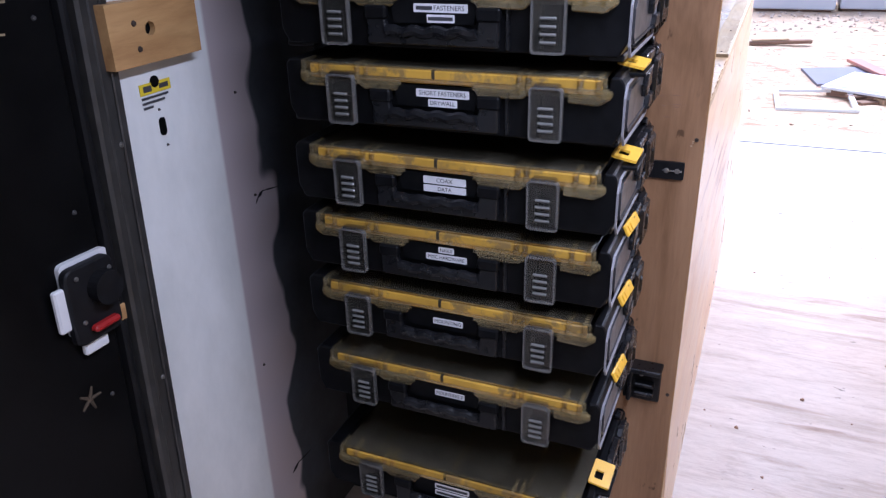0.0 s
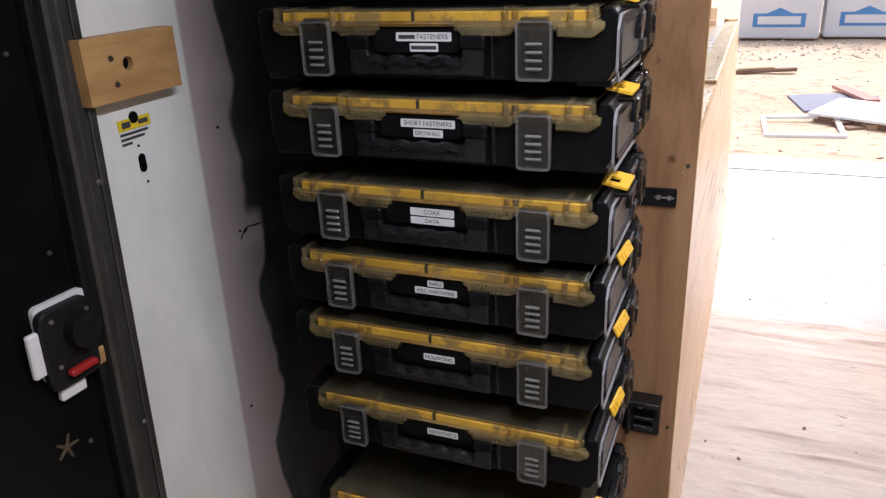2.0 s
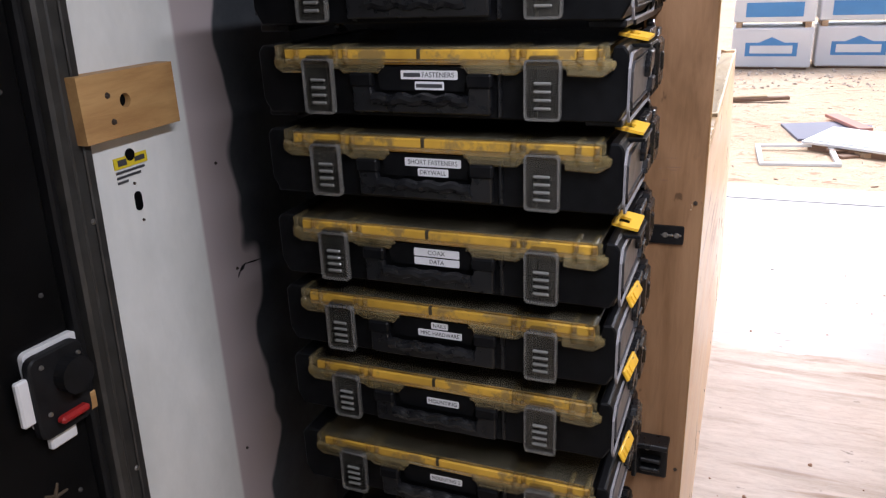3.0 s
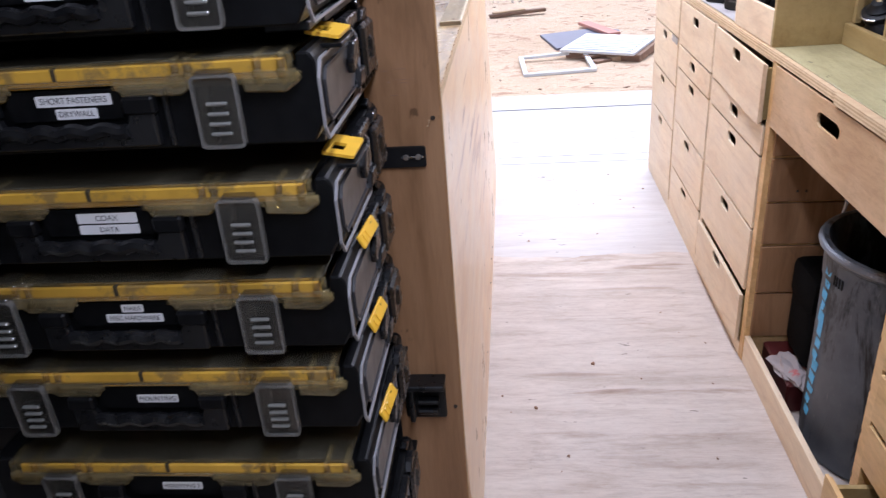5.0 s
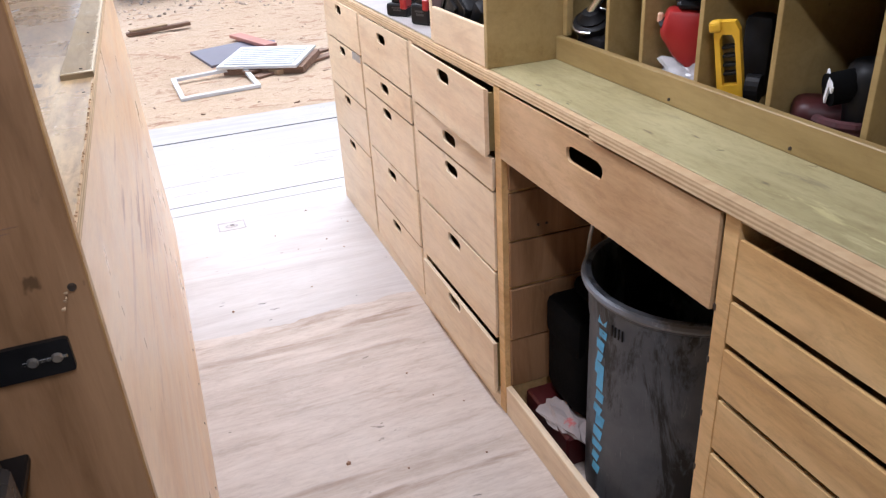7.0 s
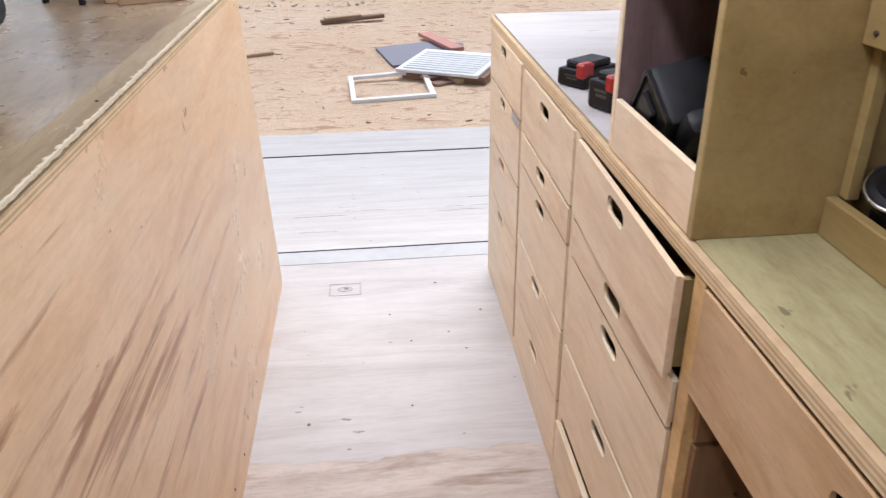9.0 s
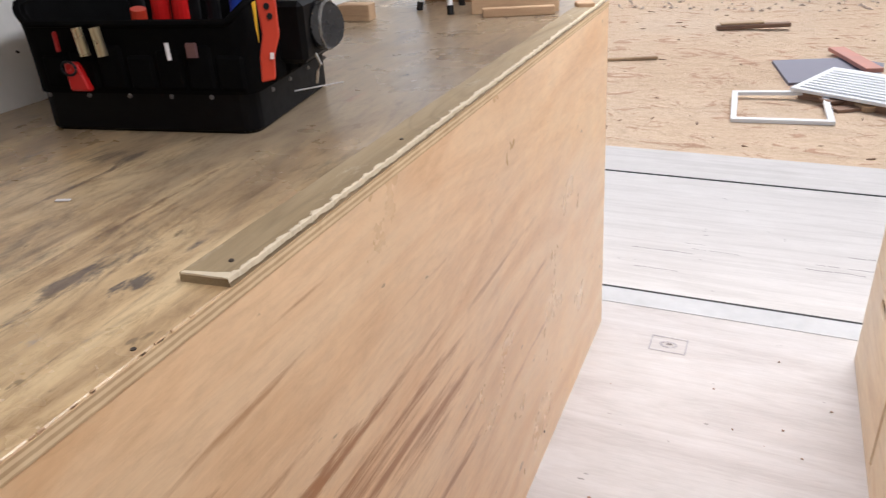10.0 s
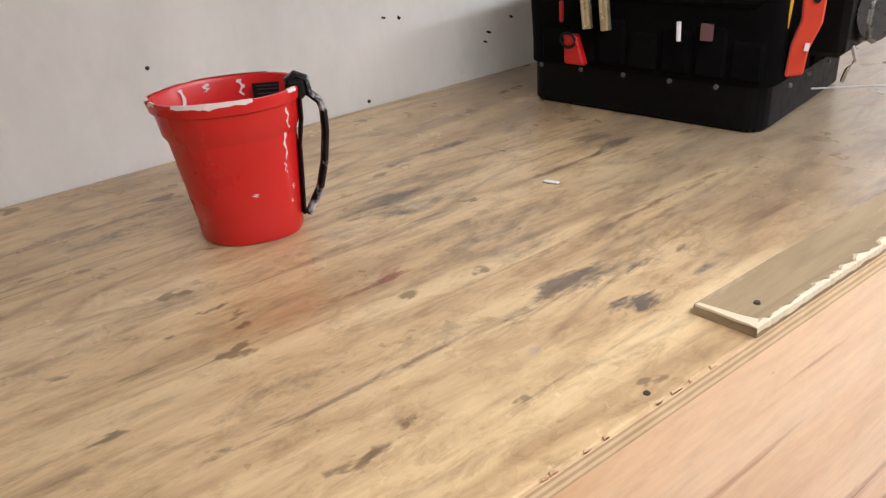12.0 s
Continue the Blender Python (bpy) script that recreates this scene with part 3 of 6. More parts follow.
def lathe(profile, n=32, shape=None):
    """A profile of (radius, z) turned round z; shape(angle, z) scales the radius."""
    bm = bmesh.new()
    rows = []
    for r, z in profile:
        rows.append([bm.verts.new((r * (shape(a, z) if shape else 1) * math.cos(a), r * (shape(a, z) if shape else 1) * math.sin(a), z)) for a in (2 * math.pi * i / n for i in range(n))])
    for r0, r1 in zip(rows, rows[1:]):
        for i in range(n):
            j = (i + 1) % n
            bm.faces.new((r0[i], r0[j], r1[j], r1[i]))
    bm.faces.new(rows[0][::-1])
    bm.faces.new(rows[-1])
    return bm


def rod(p0, p1, r, n=10, bm=None, r1=None):
    p0, p1 = Vector(p0), Vector(p1)
    out = bm or bmesh.new()
    turn = (p1 - p0).to_track_quat("Z", "Y").to_matrix()
    r1 = r if r1 is None else r1
    lo = [out.verts.new(p0 + turn @ Vector((r * math.cos(2 * math.pi * i / n), r * math.sin(2 * math.pi * i / n), 0))) for i in range(n)]
    hi = [out.verts.new(p1 + turn @ Vector((r1 * math.cos(2 * math.pi * i / n), r1 * math.sin(2 * math.pi * i / n), 0))) for i in range(n)]
    out.faces.new(lo[::-1])
    out.faces.new(hi)
    for i in range(n):
        j = (i + 1) % n
        out.faces.new((lo[i], lo[j], hi[j], hi[i]))
    return out


def tube(points, r, n=8, flat=1.0, wide=None):
    """A tube or strap along points; flat squeezes it along the y axis of its section."""
    bm = bmesh.new()
    pts = [Vector(q) for q in points]
    rows = []
    for k, q in enumerate(pts):
        d = (pts[min(k + 1, len(pts) - 1)] - pts[max(k - 1, 0)]).normalized()
        side = wide if wide is not None else (Vector((0, 0, 1)) if abs(d.z) < 0.9 else Vector((1, 0, 0)))
        u = (side - d * side.dot(d)).normalized()
        w = d.cross(u)
        rows.append([bm.verts.new(q + u * (r * math.cos(2 * math.pi * i / n)) + w * (r * flat * math.sin(2 * math.pi * i / n))) for i in range(n)])
    for r0, r1 in zip(rows, rows[1:]):
        for i in range(n):
            j = (i + 1) % n
            bm.faces.new((r0[i], r0[j], r1[j], r1[i]))
    bm.faces.new(rows[0][::-1])
    bm.faces.new(rows[-1])
    return bm


def rounded(x0, x1, y0, y1, r, n=5):
    """The outline of a rounded rectangle."""
    out = []
    for cx, cy, a0 in ((x1 - r, y1 - r, 0), (x0 + r, y1 - r, 90), (x0 + r, y0 + r, 180), (x1 - r, y0 + r, 270)):
        for k in range(n + 1):
            a = radians(a0 + 90 * k / n)
            out.append((cx + r * math.cos(a), cy + r * math.sin(a)))
    return out


def holed_plate(u0, u1, v0, v1, cu, cv, half, rad, a0, a1, axis="x"):
    """A board with a slot that has round ends, cut right through."""
    corners = [math.atan2(v - cv, u - cu) for u in (u0, u1) for v in (v0, v1)]
    angles = sorted({round(a, 5) for a in corners + [2 * math.pi * i / 36 - math.pi + 0.01 for i in range(36)]})
    outer, inner = [], []
    for a in angles:
        c, s = math.cos(a), math.sin(a)
        d = min(((u1 if c > 0 else u0) - cu) / c if abs(c) > 1e-9 else 9e9, ((v1 if s > 0 else v0) - cv) / s if abs(s) > 1e-9 else 9e9)
        outer.append((cu + d * c, cv + d * s))
        lo, hi = 0.0, half + rad + 0.01
        for _ in range(30):
            mid = (lo + hi) / 2
            x, y = mid * c, mid * s
            if math.hypot(max(abs(x) - half, 0), y) < rad:
                lo = mid
            else:
                hi = mid
        inner.append((cu + lo * c, cv + lo * s))
    return ring(outer, inner, a0, a1, axis)


def lettering(text, size, parent, m, material, fit_width=None):
    """Printed words as a thin mesh."""
    data = bpy.data.curves.new("letters", "FONT")
    data.body, data.size, data.align_x, data.align_y = text, size, "CENTER", "CENTER"
    data.extrude = 0.0001
    tmp = new("letters", data)
    me = bpy.data.meshes.new_from_object(tmp.evaluated_get(bpy.context.evaluated_depsgraph_get()))
    bpy.data.objects.remove(tmp)
    me.materials.clear()
    me.materials.append(material)
    wide = max(q.co.x for q in me.vertices) - min(q.co.x for q in me.vertices)
    if fit_width and wide > fit_width:
        for q in me.vertices:
            q.co.x *= fit_width / wide
    ob = new("lettering", me)
    ob.parent = parent
    ob.matrix_basis = m
    return ob


def blob(seed, rx, ry, rz, rough=0.2, sub=2):
    """A lumpy closed shape, flat below."""
    bm = bmesh.new()
    bmesh.ops.create_icosphere(bm, subdivisions=sub, radius=1.0)
    for q in bm.verts:
        k = 1 + rough * noise.noise(q.co * 1.7 + Vector((seed * 3.1, seed, 0)))
        q.co = Vector((q.co.x * rx * k, q.co.y * ry * k, max(q.co.z * rz * k, -rz * 0.55)))
    return bm


def repeat(name, first, places):
    """More objects on the mesh of a part, moved by each of the places."""
    for q in places:
        ob = new(name, first.data)
        ob.parent = first.parent
        ob.matrix_basis = first.matrix_basis @ Matrix.Translation(q)
        if "label" in first:
            ob["label"] = first["label"]


def screws(parent, places, axis, r=0.004, material=None, name="screw"):
    """Round screw heads, each a part; axis: the way they stick out."""
    first = None
    for q in places:
        if first is None:
            bm = rod((0, 0, 0), Vector(axis) * 0.003, r, 10, None, r * 0.7)
            first = part(name, bm, material or M_SCREW, parent, m=Matrix.Translation(q))
        else:
            ob = new(name, first.data)
            ob.parent = parent
            ob.matrix_basis = Matrix.Translation(q)


I4 = Matrix.Identity(4)

# ---- structure of the trailer ----
XL, XR, YB, YF, ZC = -0.97, 1.45, -1.3, 4.53, 2.08


def structure(name, bm, material, label, category="wall", smooth=False):
    return tagged(part(name, bm, material, None, smooth=smooth), label, category, kind="structure")


floor = structure("floor", box((XL - 0.05, XR + 0.05, YB - 0.05, YF, -0.06, -0.014)), M_FLOOR, "worn plywood trailer floor in two sheets", "floor")
part("floor_sheet", box((XL, XR, YB, YF, -0.014, 0.0), bevel=0.0015), M_FLOOR, floor, "worn plywood sheet with brown grain")
coat = bmesh.new()
lo = [coat.verts.new((XL + (XR - XL) * k / 120, 3.318 + 0.030 * noise.noise(Vector((k * 0.16, 0.7, 0))) + 0.010 * noise.noise(Vector((k * 0.6, 3.7, 0))), 0.0006)) for k in range(121)]
hi = [coat.verts.new((XL + (XR - XL) * k / 120, YF - 0.002, 0.0006)) for k in range(121)]
for k in range(120):
    coat.faces.new((lo[k], lo[k + 1], hi[k + 1], hi[k]))
part("floor_coat", coat, M_FLOOR_PALE, floor, "pale scuffed coat of paint near the ramp")
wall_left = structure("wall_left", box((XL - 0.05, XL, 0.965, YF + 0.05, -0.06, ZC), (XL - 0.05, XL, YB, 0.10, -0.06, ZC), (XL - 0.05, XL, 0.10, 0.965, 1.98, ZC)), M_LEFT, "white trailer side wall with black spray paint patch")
structure("wall_right", box((XR, XR + 0.05, YB, YF + 0.05, -0.06, ZC)), M_WHITE, "white trailer side wall behind the cabinets")
structure("wall_back", box((XL - 0.05, XR + 0.05, YB - 0.05, YB, -0.06, ZC)), M_WHITE, "white front wall of the trailer")
structure("ceiling", box((XL - 0.05, XR + 0.05, YB - 0.05, YF + 0.05, ZC, ZC + 0.05)), M_CEIL, "white trailer ceiling panel", "ceiling")


# housings for the added lamps, out of view
def added_ceiling_light(x, y):
    lamp = thing("added_ceiling_light", pose(x, y, ZC), "unseen strip light added to brighten the trailer", "light", "ceiling strip lights")
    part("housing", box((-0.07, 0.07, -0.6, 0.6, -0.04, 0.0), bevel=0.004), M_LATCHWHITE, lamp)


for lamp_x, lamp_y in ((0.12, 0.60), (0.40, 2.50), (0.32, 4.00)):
    added_ceiling_light(lamp_x, lamp_y)

# steel frame of the side door, ribs along its height
LEAN = pose(0, 0.985, 1.2, -2.0) @ Matrix.Translation((0, -0.985, -1.2))
frame_ob = thing("door_frame", LEAN, "dark steel frame strip beside the black side door", "door frame", kind="structure")
part("frame_strip", box((XL - 0.045, XL + 0.012, 0.966, 1.004, 0.0, 1.98), bevel=0.004), M_STEEL, frame_ob)
part("frame_rib", box((XL - 0.045, XL + 0.020, 0.940, 0.963, 0.0, 1.98), bevel=0.005), M_STEEL, frame_ob)
part("frame_groove", box((XL - 0.045, XL + 0.009, 0.9632, 0.9658, 0.0, 1.98)), M_RUBBER, frame_ob)
part("frame_bead", box((XL + 0.012, XL + 0.017, 0.986, 1.001, 0.0, 1.98), bevel=0.002), M_STEEL, frame_ob)
part("door_seal", box((XL - 0.045, XL + 0.008, 0.922, 0.936, 0.0, 1.98), bevel=0.004), M_RUBBER, frame_ob)
screws(frame_ob, [(XL + 0.012, 0.985, z) for z in (0.35, 0.78, 1.215, 1.65)], (1, 0, 0), 0.005)

door = thing("side_door", LEAN, "closed black side door with scuffs and a paddle latch", "door", kind="structure")
part("door_panel", box((XL - 0.045, XL - 0.006, 0.10, 0.920, 0.0, 1.98), bevel=0.004), M_DOOR, door)
screws(door, [(XL - 0.006, 0.885, z) for z in (0.5, 0.80, 1.13, 1.42)], (1, 0, 0), 0.004, M_DARKRIVET)
scuff = bmesh.new()
for k in range(9):
    y, z = random.uniform(0.70, 0.86), random.uniform(1.25, 1.45)
    L = random.uniform(0.03, 0.09)
    box((XL - 0.0062, XL - 0.0056, y - L, y, z, z + random.uniform(0.002, 0.006)), bm=scuff)
part("scuffs", scuff, plain("scuff_tan", (0.26, 0.20, 0.11), 0.7, 0.0, 0.5, 60), door, "tan scratches")
latch = part("latch_plate", prism(rounded(0.828, 0.924, 0.936, 1.062, 0.010), XL - 0.006, XL + 0.003, "x"), M_LATCHWHITE, door, "white latch backing plate", m=None)
part("latch_body", prism(rounded(0.822, 0.917, 0.925, 1.056, 0.015), XL + 0.003, XL + 0.020, "x", bevel=0.003), M_TOOLBLACK, latch, "black latch housing")
part("latch_knob", rod((XL + 0.02, 0.885, 1.01), (XL + 0.04, 0.885, 1.01), 0.028, 20), M_TOOLBLACK, latch)
part("latch_lever", box((XL + 0.02, XL + 0.036, 0.848, 0.900, 0.944, 0.956), bevel=0.004), M_REDTOOL, latch, "red latch lever")
part("latch_tab", box((XL + 0.003, XL + 0.014, 0.803, 0.824, 0.958, 1.030), bevel=0.003), M_LATCHWHITE, latch)
part("strike_tab", box((XL - 0.002, XL + 0.010, 0.842, 0.890, 0.900, 0.924), bevel=0.003), M_LATCHWHITE, latch)
part("wood_wedge", box((XL - 0.003, XL + 0.010, 0.905, 0.935, 0.925, 0.955), bevel=0.002), M_BLOCK, latch)
screws(latch, [(XL + 0.022, 0.84, 1.04), (XL + 0.022, 0.905, 1.035), (XL + 0.022, 0.84, 0.965), (XL + 0.022, 0.905, 0.99)], (1, 0, 0), 0.004)
star = bmesh.new()
for k in range(5):
    a = 2 * math.pi * k / 5
    rod((XL - 0.006, 0.84, 0.817), (XL - 0.004, 0.84 + 0.022 * math.cos(a), 0.817 + 0.022 * math.sin(a)), 0.004, 6, star, 0.002)
part("worn_knob", star, plain("worn_bronze", (0.10, 0.075, 0.05), 0.5, 0.4), door, "worn bronze star mark")

# block of pine with drilled holes, sticker and key slot on the wall
blk = thing("wood_block", pose(XL, 0, 0), "pine block with drilled hole screwed to the wall", "wood block")
part("block", holed_plate(0.985, 1.186, 1.332, 1.430, 1.072, 1.385, 0.0, 0.011, 0.0, 0.032, "x"), M_BLOCK, blk)
# black plug paints the shade down the bored hole
part("drilled_hole", rod((0.0005, 1.072, 1.385), (0.022, 1.072, 1.385), 0.0105, 16), M_HOLE_SHADE, blk)
screws(blk, [(0.032, 1.038, 1.397), (0.032, 1.042, 1.357)], (1, 0, 0), 0.005, M_DARKSCREW)
stick = thing("warning_sticker", pose(XL + 0.001, 0, 0), "torn yellow warning sticker with small print on the wall", "sticker")
part("sticker", box((0, 0.001, 1.055, 1.128, 1.276, 1.294)), M_WARN, stick)
bars = box((0.001, 0.0014, 1.063, 1.082, 1.280, 1.290), (0.001, 0.0014, 1.100, 1.122, 1.281, 1.289), (0, 0.0006, 1.057, 1.120, 1.268, 1.272), (0, 0.0006, 1.057, 1.110, 1.260, 1.264), (0, 0.0006, 1.057, 1.080, 1.252, 1.256))
part("print_bars", bars, M_INK, stick)
slot = thing("wall_hole_shades", pose(XL, 0, 0), "black discs painting the shade of a key slot and hole", "hole")
# flat black pieces on the wall paint the shade inside two holes
part("round_hole", rod((0.0006, 1.092, 1.294), (0.0022, 1.092, 1.294), 0.010, 16), M_HOLE_SHADE, slot)
part("key_slot", prism(rounded(1.086, 1.102, 1.200, 1.232, 0.0075), 0.0006, 0.0016, "x"), M_HOLE_SHADE, slot)
screws(slot, [(0, 1.092, 1.246), (0, 1.098, 1.182)], (1, 0, 0), 0.0025, M_DARKSCREW)
screws(wall_left, [(XL, 1.32, 1.01), (XL, 1.30, 1.23), (XL, 1.27, 0.62), (XL, 2.305, 1.265), (XL, 2.66, 1.135)], (1, 0, 0), 0.0032, M_DARKSCREW)

flick = bmesh.new()
for y0, z0, y1, z1, w in ((1.326, 1.000, 1.350, 1.012, 0.010), (1.344, 1.010, 1.405, 1.001, 0.004), (1.318, 0.990, 1.332, 1.006, 0.006), (1.322, 0.268, 1.356, 0.284, 0.011), (1.350, 0.280, 1.408, 0.277, 0.004), (2.702, 1.269, 2.712, 1.268, 0.005), (2.734, 1.264, 2.742, 1.263, 0.008),
                          (2.930, 1.206, 2.945, 1.203, 0.006), (2.922, 1.190, 2.934, 1.187, 0.005), (2.99, 1.225, 3.00, 1.222, 0.006)):
    prism([(y0, z0), ((y0 + y1) / 2, (z0 + z1) / 2 - w * 0.5), (y1, z1), ((y0 * 2 + y1) / 3, (z0 * 2 + z1) / 3 + w * 0.5)], XL + 0.0003, XL + 0.0012, "x", flick)
part("paint_flicks", flick, M_FLICK_SHADE, wall_left, "black paint flicks and dents on the wall")

# ---- bench along the left wall ----
ZB = 1.125
bench = thing("workbench", I4, "long plywood bench built along the wall, stained top", "workbench")
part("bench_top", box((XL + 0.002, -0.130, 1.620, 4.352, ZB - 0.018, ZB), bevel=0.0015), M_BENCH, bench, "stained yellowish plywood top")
part("top_edge", box((-0.130, -0.127, 1.620, 4.352, ZB - 0.018, ZB - 0.001)), M_EDGE, bench, "layered plywood edge")
side = bmesh.new()
for k, (z, x) in enumerate(((0.0, -0.097), (ZB - 0.0185, -0.1276))):
    for y in (1.620, 4.35):
        side.verts.new((x, y, z))
        side.verts.new((x - 0.018, y, z))
side.verts.ensure_lookup_table()
for f in ((0, 1, 3, 2), (4, 5, 7, 6), (0, 2, 6, 4), (1, 3, 7, 5), (0, 1, 5, 4), (2, 3, 7, 6)):
    side.faces.new([side.verts[i] for i in f])
part("side_panel", side, M_SIDE, bench, "orange fir plywood panel with dark streaks")
part("end_panel", box((XL + 0.002, -0.145, 4.33, 4.348, 0.0, ZB - 0.0185)), M_SIDE, bench)
screws(bench, [(-0.142, y, ZB - 0.002) for y in (2.38, 1.75)], (0, 0, 1), 0.0038, M_DARKSCREW)
screws(bench, [(-0.1005, y, 0.06 + 0.02 * (k % 2)) for k, y in enumerate((2.5, 2.75, 2.98, 3.15, 3.3, 3.6))], (1, 0, 0), 0.005, M_DARKSCREW)

cleat = thing("cleat_strip", pose(0, 0, ZB), "thin splintered plywood strip glued along the bench edge", "wood strip")
bm = bmesh.new()
ys = [2.502 + 0.06 * k for k in range(31)]
rows = []
for k, y in enumerate(ys):
    j = 0.003 * noise.noise(Vector((y * 9, 0.3, 0)))
    rows.append([bm.verts.new(q) for q in ((-0.186 + j, y - (0.006 if k == 0 else 0), 0.0), (-0.128, y, 0.0), (-0.1285 - abs(j), y, 0.010), (-0.185 + j, y - (0.006 if k == 0 else 0), 0.011))])
for a, b in zip(rows, rows[1:]):
    for i in range(4):
        bm.faces.new((a[i], a[(i + 1) % 4], b[(i + 1) % 4], b[i]))
bm.faces.new(rows[0][::-1])
bm.faces.new(rows[-1])
part("strip", bm, M_CLEAT, cleat)
bm = bmesh.new()
rows = []
for k in range(420):
    y = 2.499 + 1.80 * k / 419
    n1, n2 = noise.noise(Vector((y * 60, 1.7, 0))), noise.noise(Vector((y * 170, 5.1, 0)))
    far = -0.1285 - max(0.0008, 0.0050 + 0.008 * n1 + 0.006 * n2)
    top = 0.0112 + 0.0010 * (n2 + 0.5)
    out = -0.1272 + 0.0012 * n2
    rows.append([bm.verts.new(q) for q in ((far, y, 0.0100), (far * 0.6 + out * 0.4, y, top), (out, y, top - 0.0004), (out + 0.0005, y, 0.0055 + 0.003 * n1))])
for u, w in zip(rows, rows[1:]):
    for i in range(3):
        bm.faces.new((u[i], u[i + 1], w[i + 1], w[i]))
prism([(-0.184, 2.4955), (-0.165, 2.4975), (-0.145, 2.4985), (-0.1285, 2.501), (-0.134, 2.512), (-0.148, 2.507), (-0.168, 2.503), (-0.183, 2.500)], 0.0095, 0.0118, "z", bm)
tagged(part("torn_glue", bm, M_GLUE, cleat, "pale torn glue along the strip"), kind="stuff")
screws(cleat, [(-0.150, 2.535, 0.0092), (-0.150, 2.95, 0.0092)], (0, 0, 1), 0.0036, M_DARKSCREW)

chips = bmesh.new()
for k in range(60):
    y = random.uniform(1.56, 2.49)
    w, d = random.uniform(0.002, 0.008), random.uniform(0.001, 0.0035)
    prism([(-0.128, y), (-0.128, y + w), (-0.128 - d * 0.6, y + w * 0.8), (-0.128 - d, y + w * 0.3)], ZB - 0.001, ZB + random.uniform(0.0004, 0.0014), "z", chips)
tagged(part("splintered_edge", chips, M_LUMBER, bench, "pale splintered chips along the top edge"), kind="stuff")

# loose lumber and a small stand on the far end of the bench
for (x0, y0, x1, y1, w, h, lab) in ((-0.455, 4.05, -0.225, 4.14, 0.04, 0.075, "short pine board lying on the bench end"), (-0.405, 4.005, -0.222, 4.085, 0.025, 0.024, "thin pine offcut lying beside a board"),
                                     (-0.172, 4.14, -0.128, 4.16, 0.05, 0.022, "small pine offcut at the bench corner"), (-0.80, 3.90, -0.708, 3.91, 0.05, 0.045, "pine block on the bench near the wall")):
    L, a = math.hypot(x1 - x0, y1 - y0), math.degrees(math.atan2(y1 - y0, x1 - x0))
    ob = thing("lumber_offcut", pose(x0, y0, ZB, 0, 0, a), lab, "lumber", "offcuts on the bench")
    part("board", box((0, L, 0, w, 0.0, h), bevel=0.002), M_LUMBER, ob)
pan = thing("plywood_board", pose(-0.70, 4.27, ZB), "brown plywood board standing on the bench end", "board")
part("board", box((0, 0.42, 0, 0.018, 0, 0.30), bevel=0.002), M_BROWN, pan)
stand = thing("folding_stand", pose(-0.57, 4.13, ZB), "white tripod stand with black rubber feet", "stand")
part("hub", rod((0, 0, 0.16), (0, 0, 0.22), 0.03, 14), M_TOOLBLACK, stand)
for dx, dy in ((-0.072, -0.02), (0.05, -0.08), (0.022, 0.08)):
    leg = part("leg", rod((dx, dy, 0.02), (dx * 0.35, dy * 0.35, 0.18), 0.008, 10), M_LATCHWHITE, stand)
    part("rubber_foot", rod((dx * 1.03, dy * 1.03, 0.0), (dx * 0.97, dy * 0.97, 0.024), 0.010, 10), M_TOOLBLACK, leg)
nail = thing("paper_scrap", pose(-0.50, 2.62, ZB + 0.001, 0, 0, 20), "tiny white paper scrap on the bench", "scrap")
part("scrap", box((0, 0.02, 0, 0.007, 0, 0.001)), M_LABEL, nail)

# ---- upright board and the rack of organiser cases ----
YP = 1.600
board = structure("partition_board", box((XL + 0.001, -0.110, YP, YP + 0.018, 0.0, ZC - 0.002), bevel=0.002), M_BROWN, "brown plywood partition at the end of the bench", "partition")
part("board_edge", box((-0.110, -0.1085, YP + 0.001, YP + 0.0175, 0.0, ZC - 0.003)), M_BLOCK, board)
# black sheet paints the shade between the cases onto the board
part("sprayed_paint", box((XL + 0.002, -0.235, YP - 0.0024, YP - 0.0002, 0.0, ZC - 0.003)), M_FLICK_SHADE, board, "black sheet painting the shade behind the cases")
screws(board, [(-0.124, YP, 1.127), (-0.122, YP, 0.533), (-0.121, YP, 1.60)], (0, -1, 0), 0.0042, M_DARKSCREW)
marks = bmesh.new()
for x0, x1, z, h in ((-0.205, -0.190, 1.2085, 0.0022), (-0.186, -0.160, 1.211, 0.0016), (-0.196, -0.188, 1.190, 0.004), (-0.188, -0.150, 1.1935, 0.002), (-0.178, -0.158, 1.1885, 0.0022), (-0.192, -0.176, 1.168, 0.0025)):
    prism([(x0, z), ((x0 + x1) / 2, z - h * 0.3), (x1, z + 0.0006), ((x0 + x1) / 2, z + h * 0.3)], YP - 0.0006, YP + 0.0002, "y", marks)
part("scuffs", marks, M_DARKWOOD, board, "dark scrape marks")

CX0, CX1, CF, CD = -0.752, -0.196, 1.166, 0.325


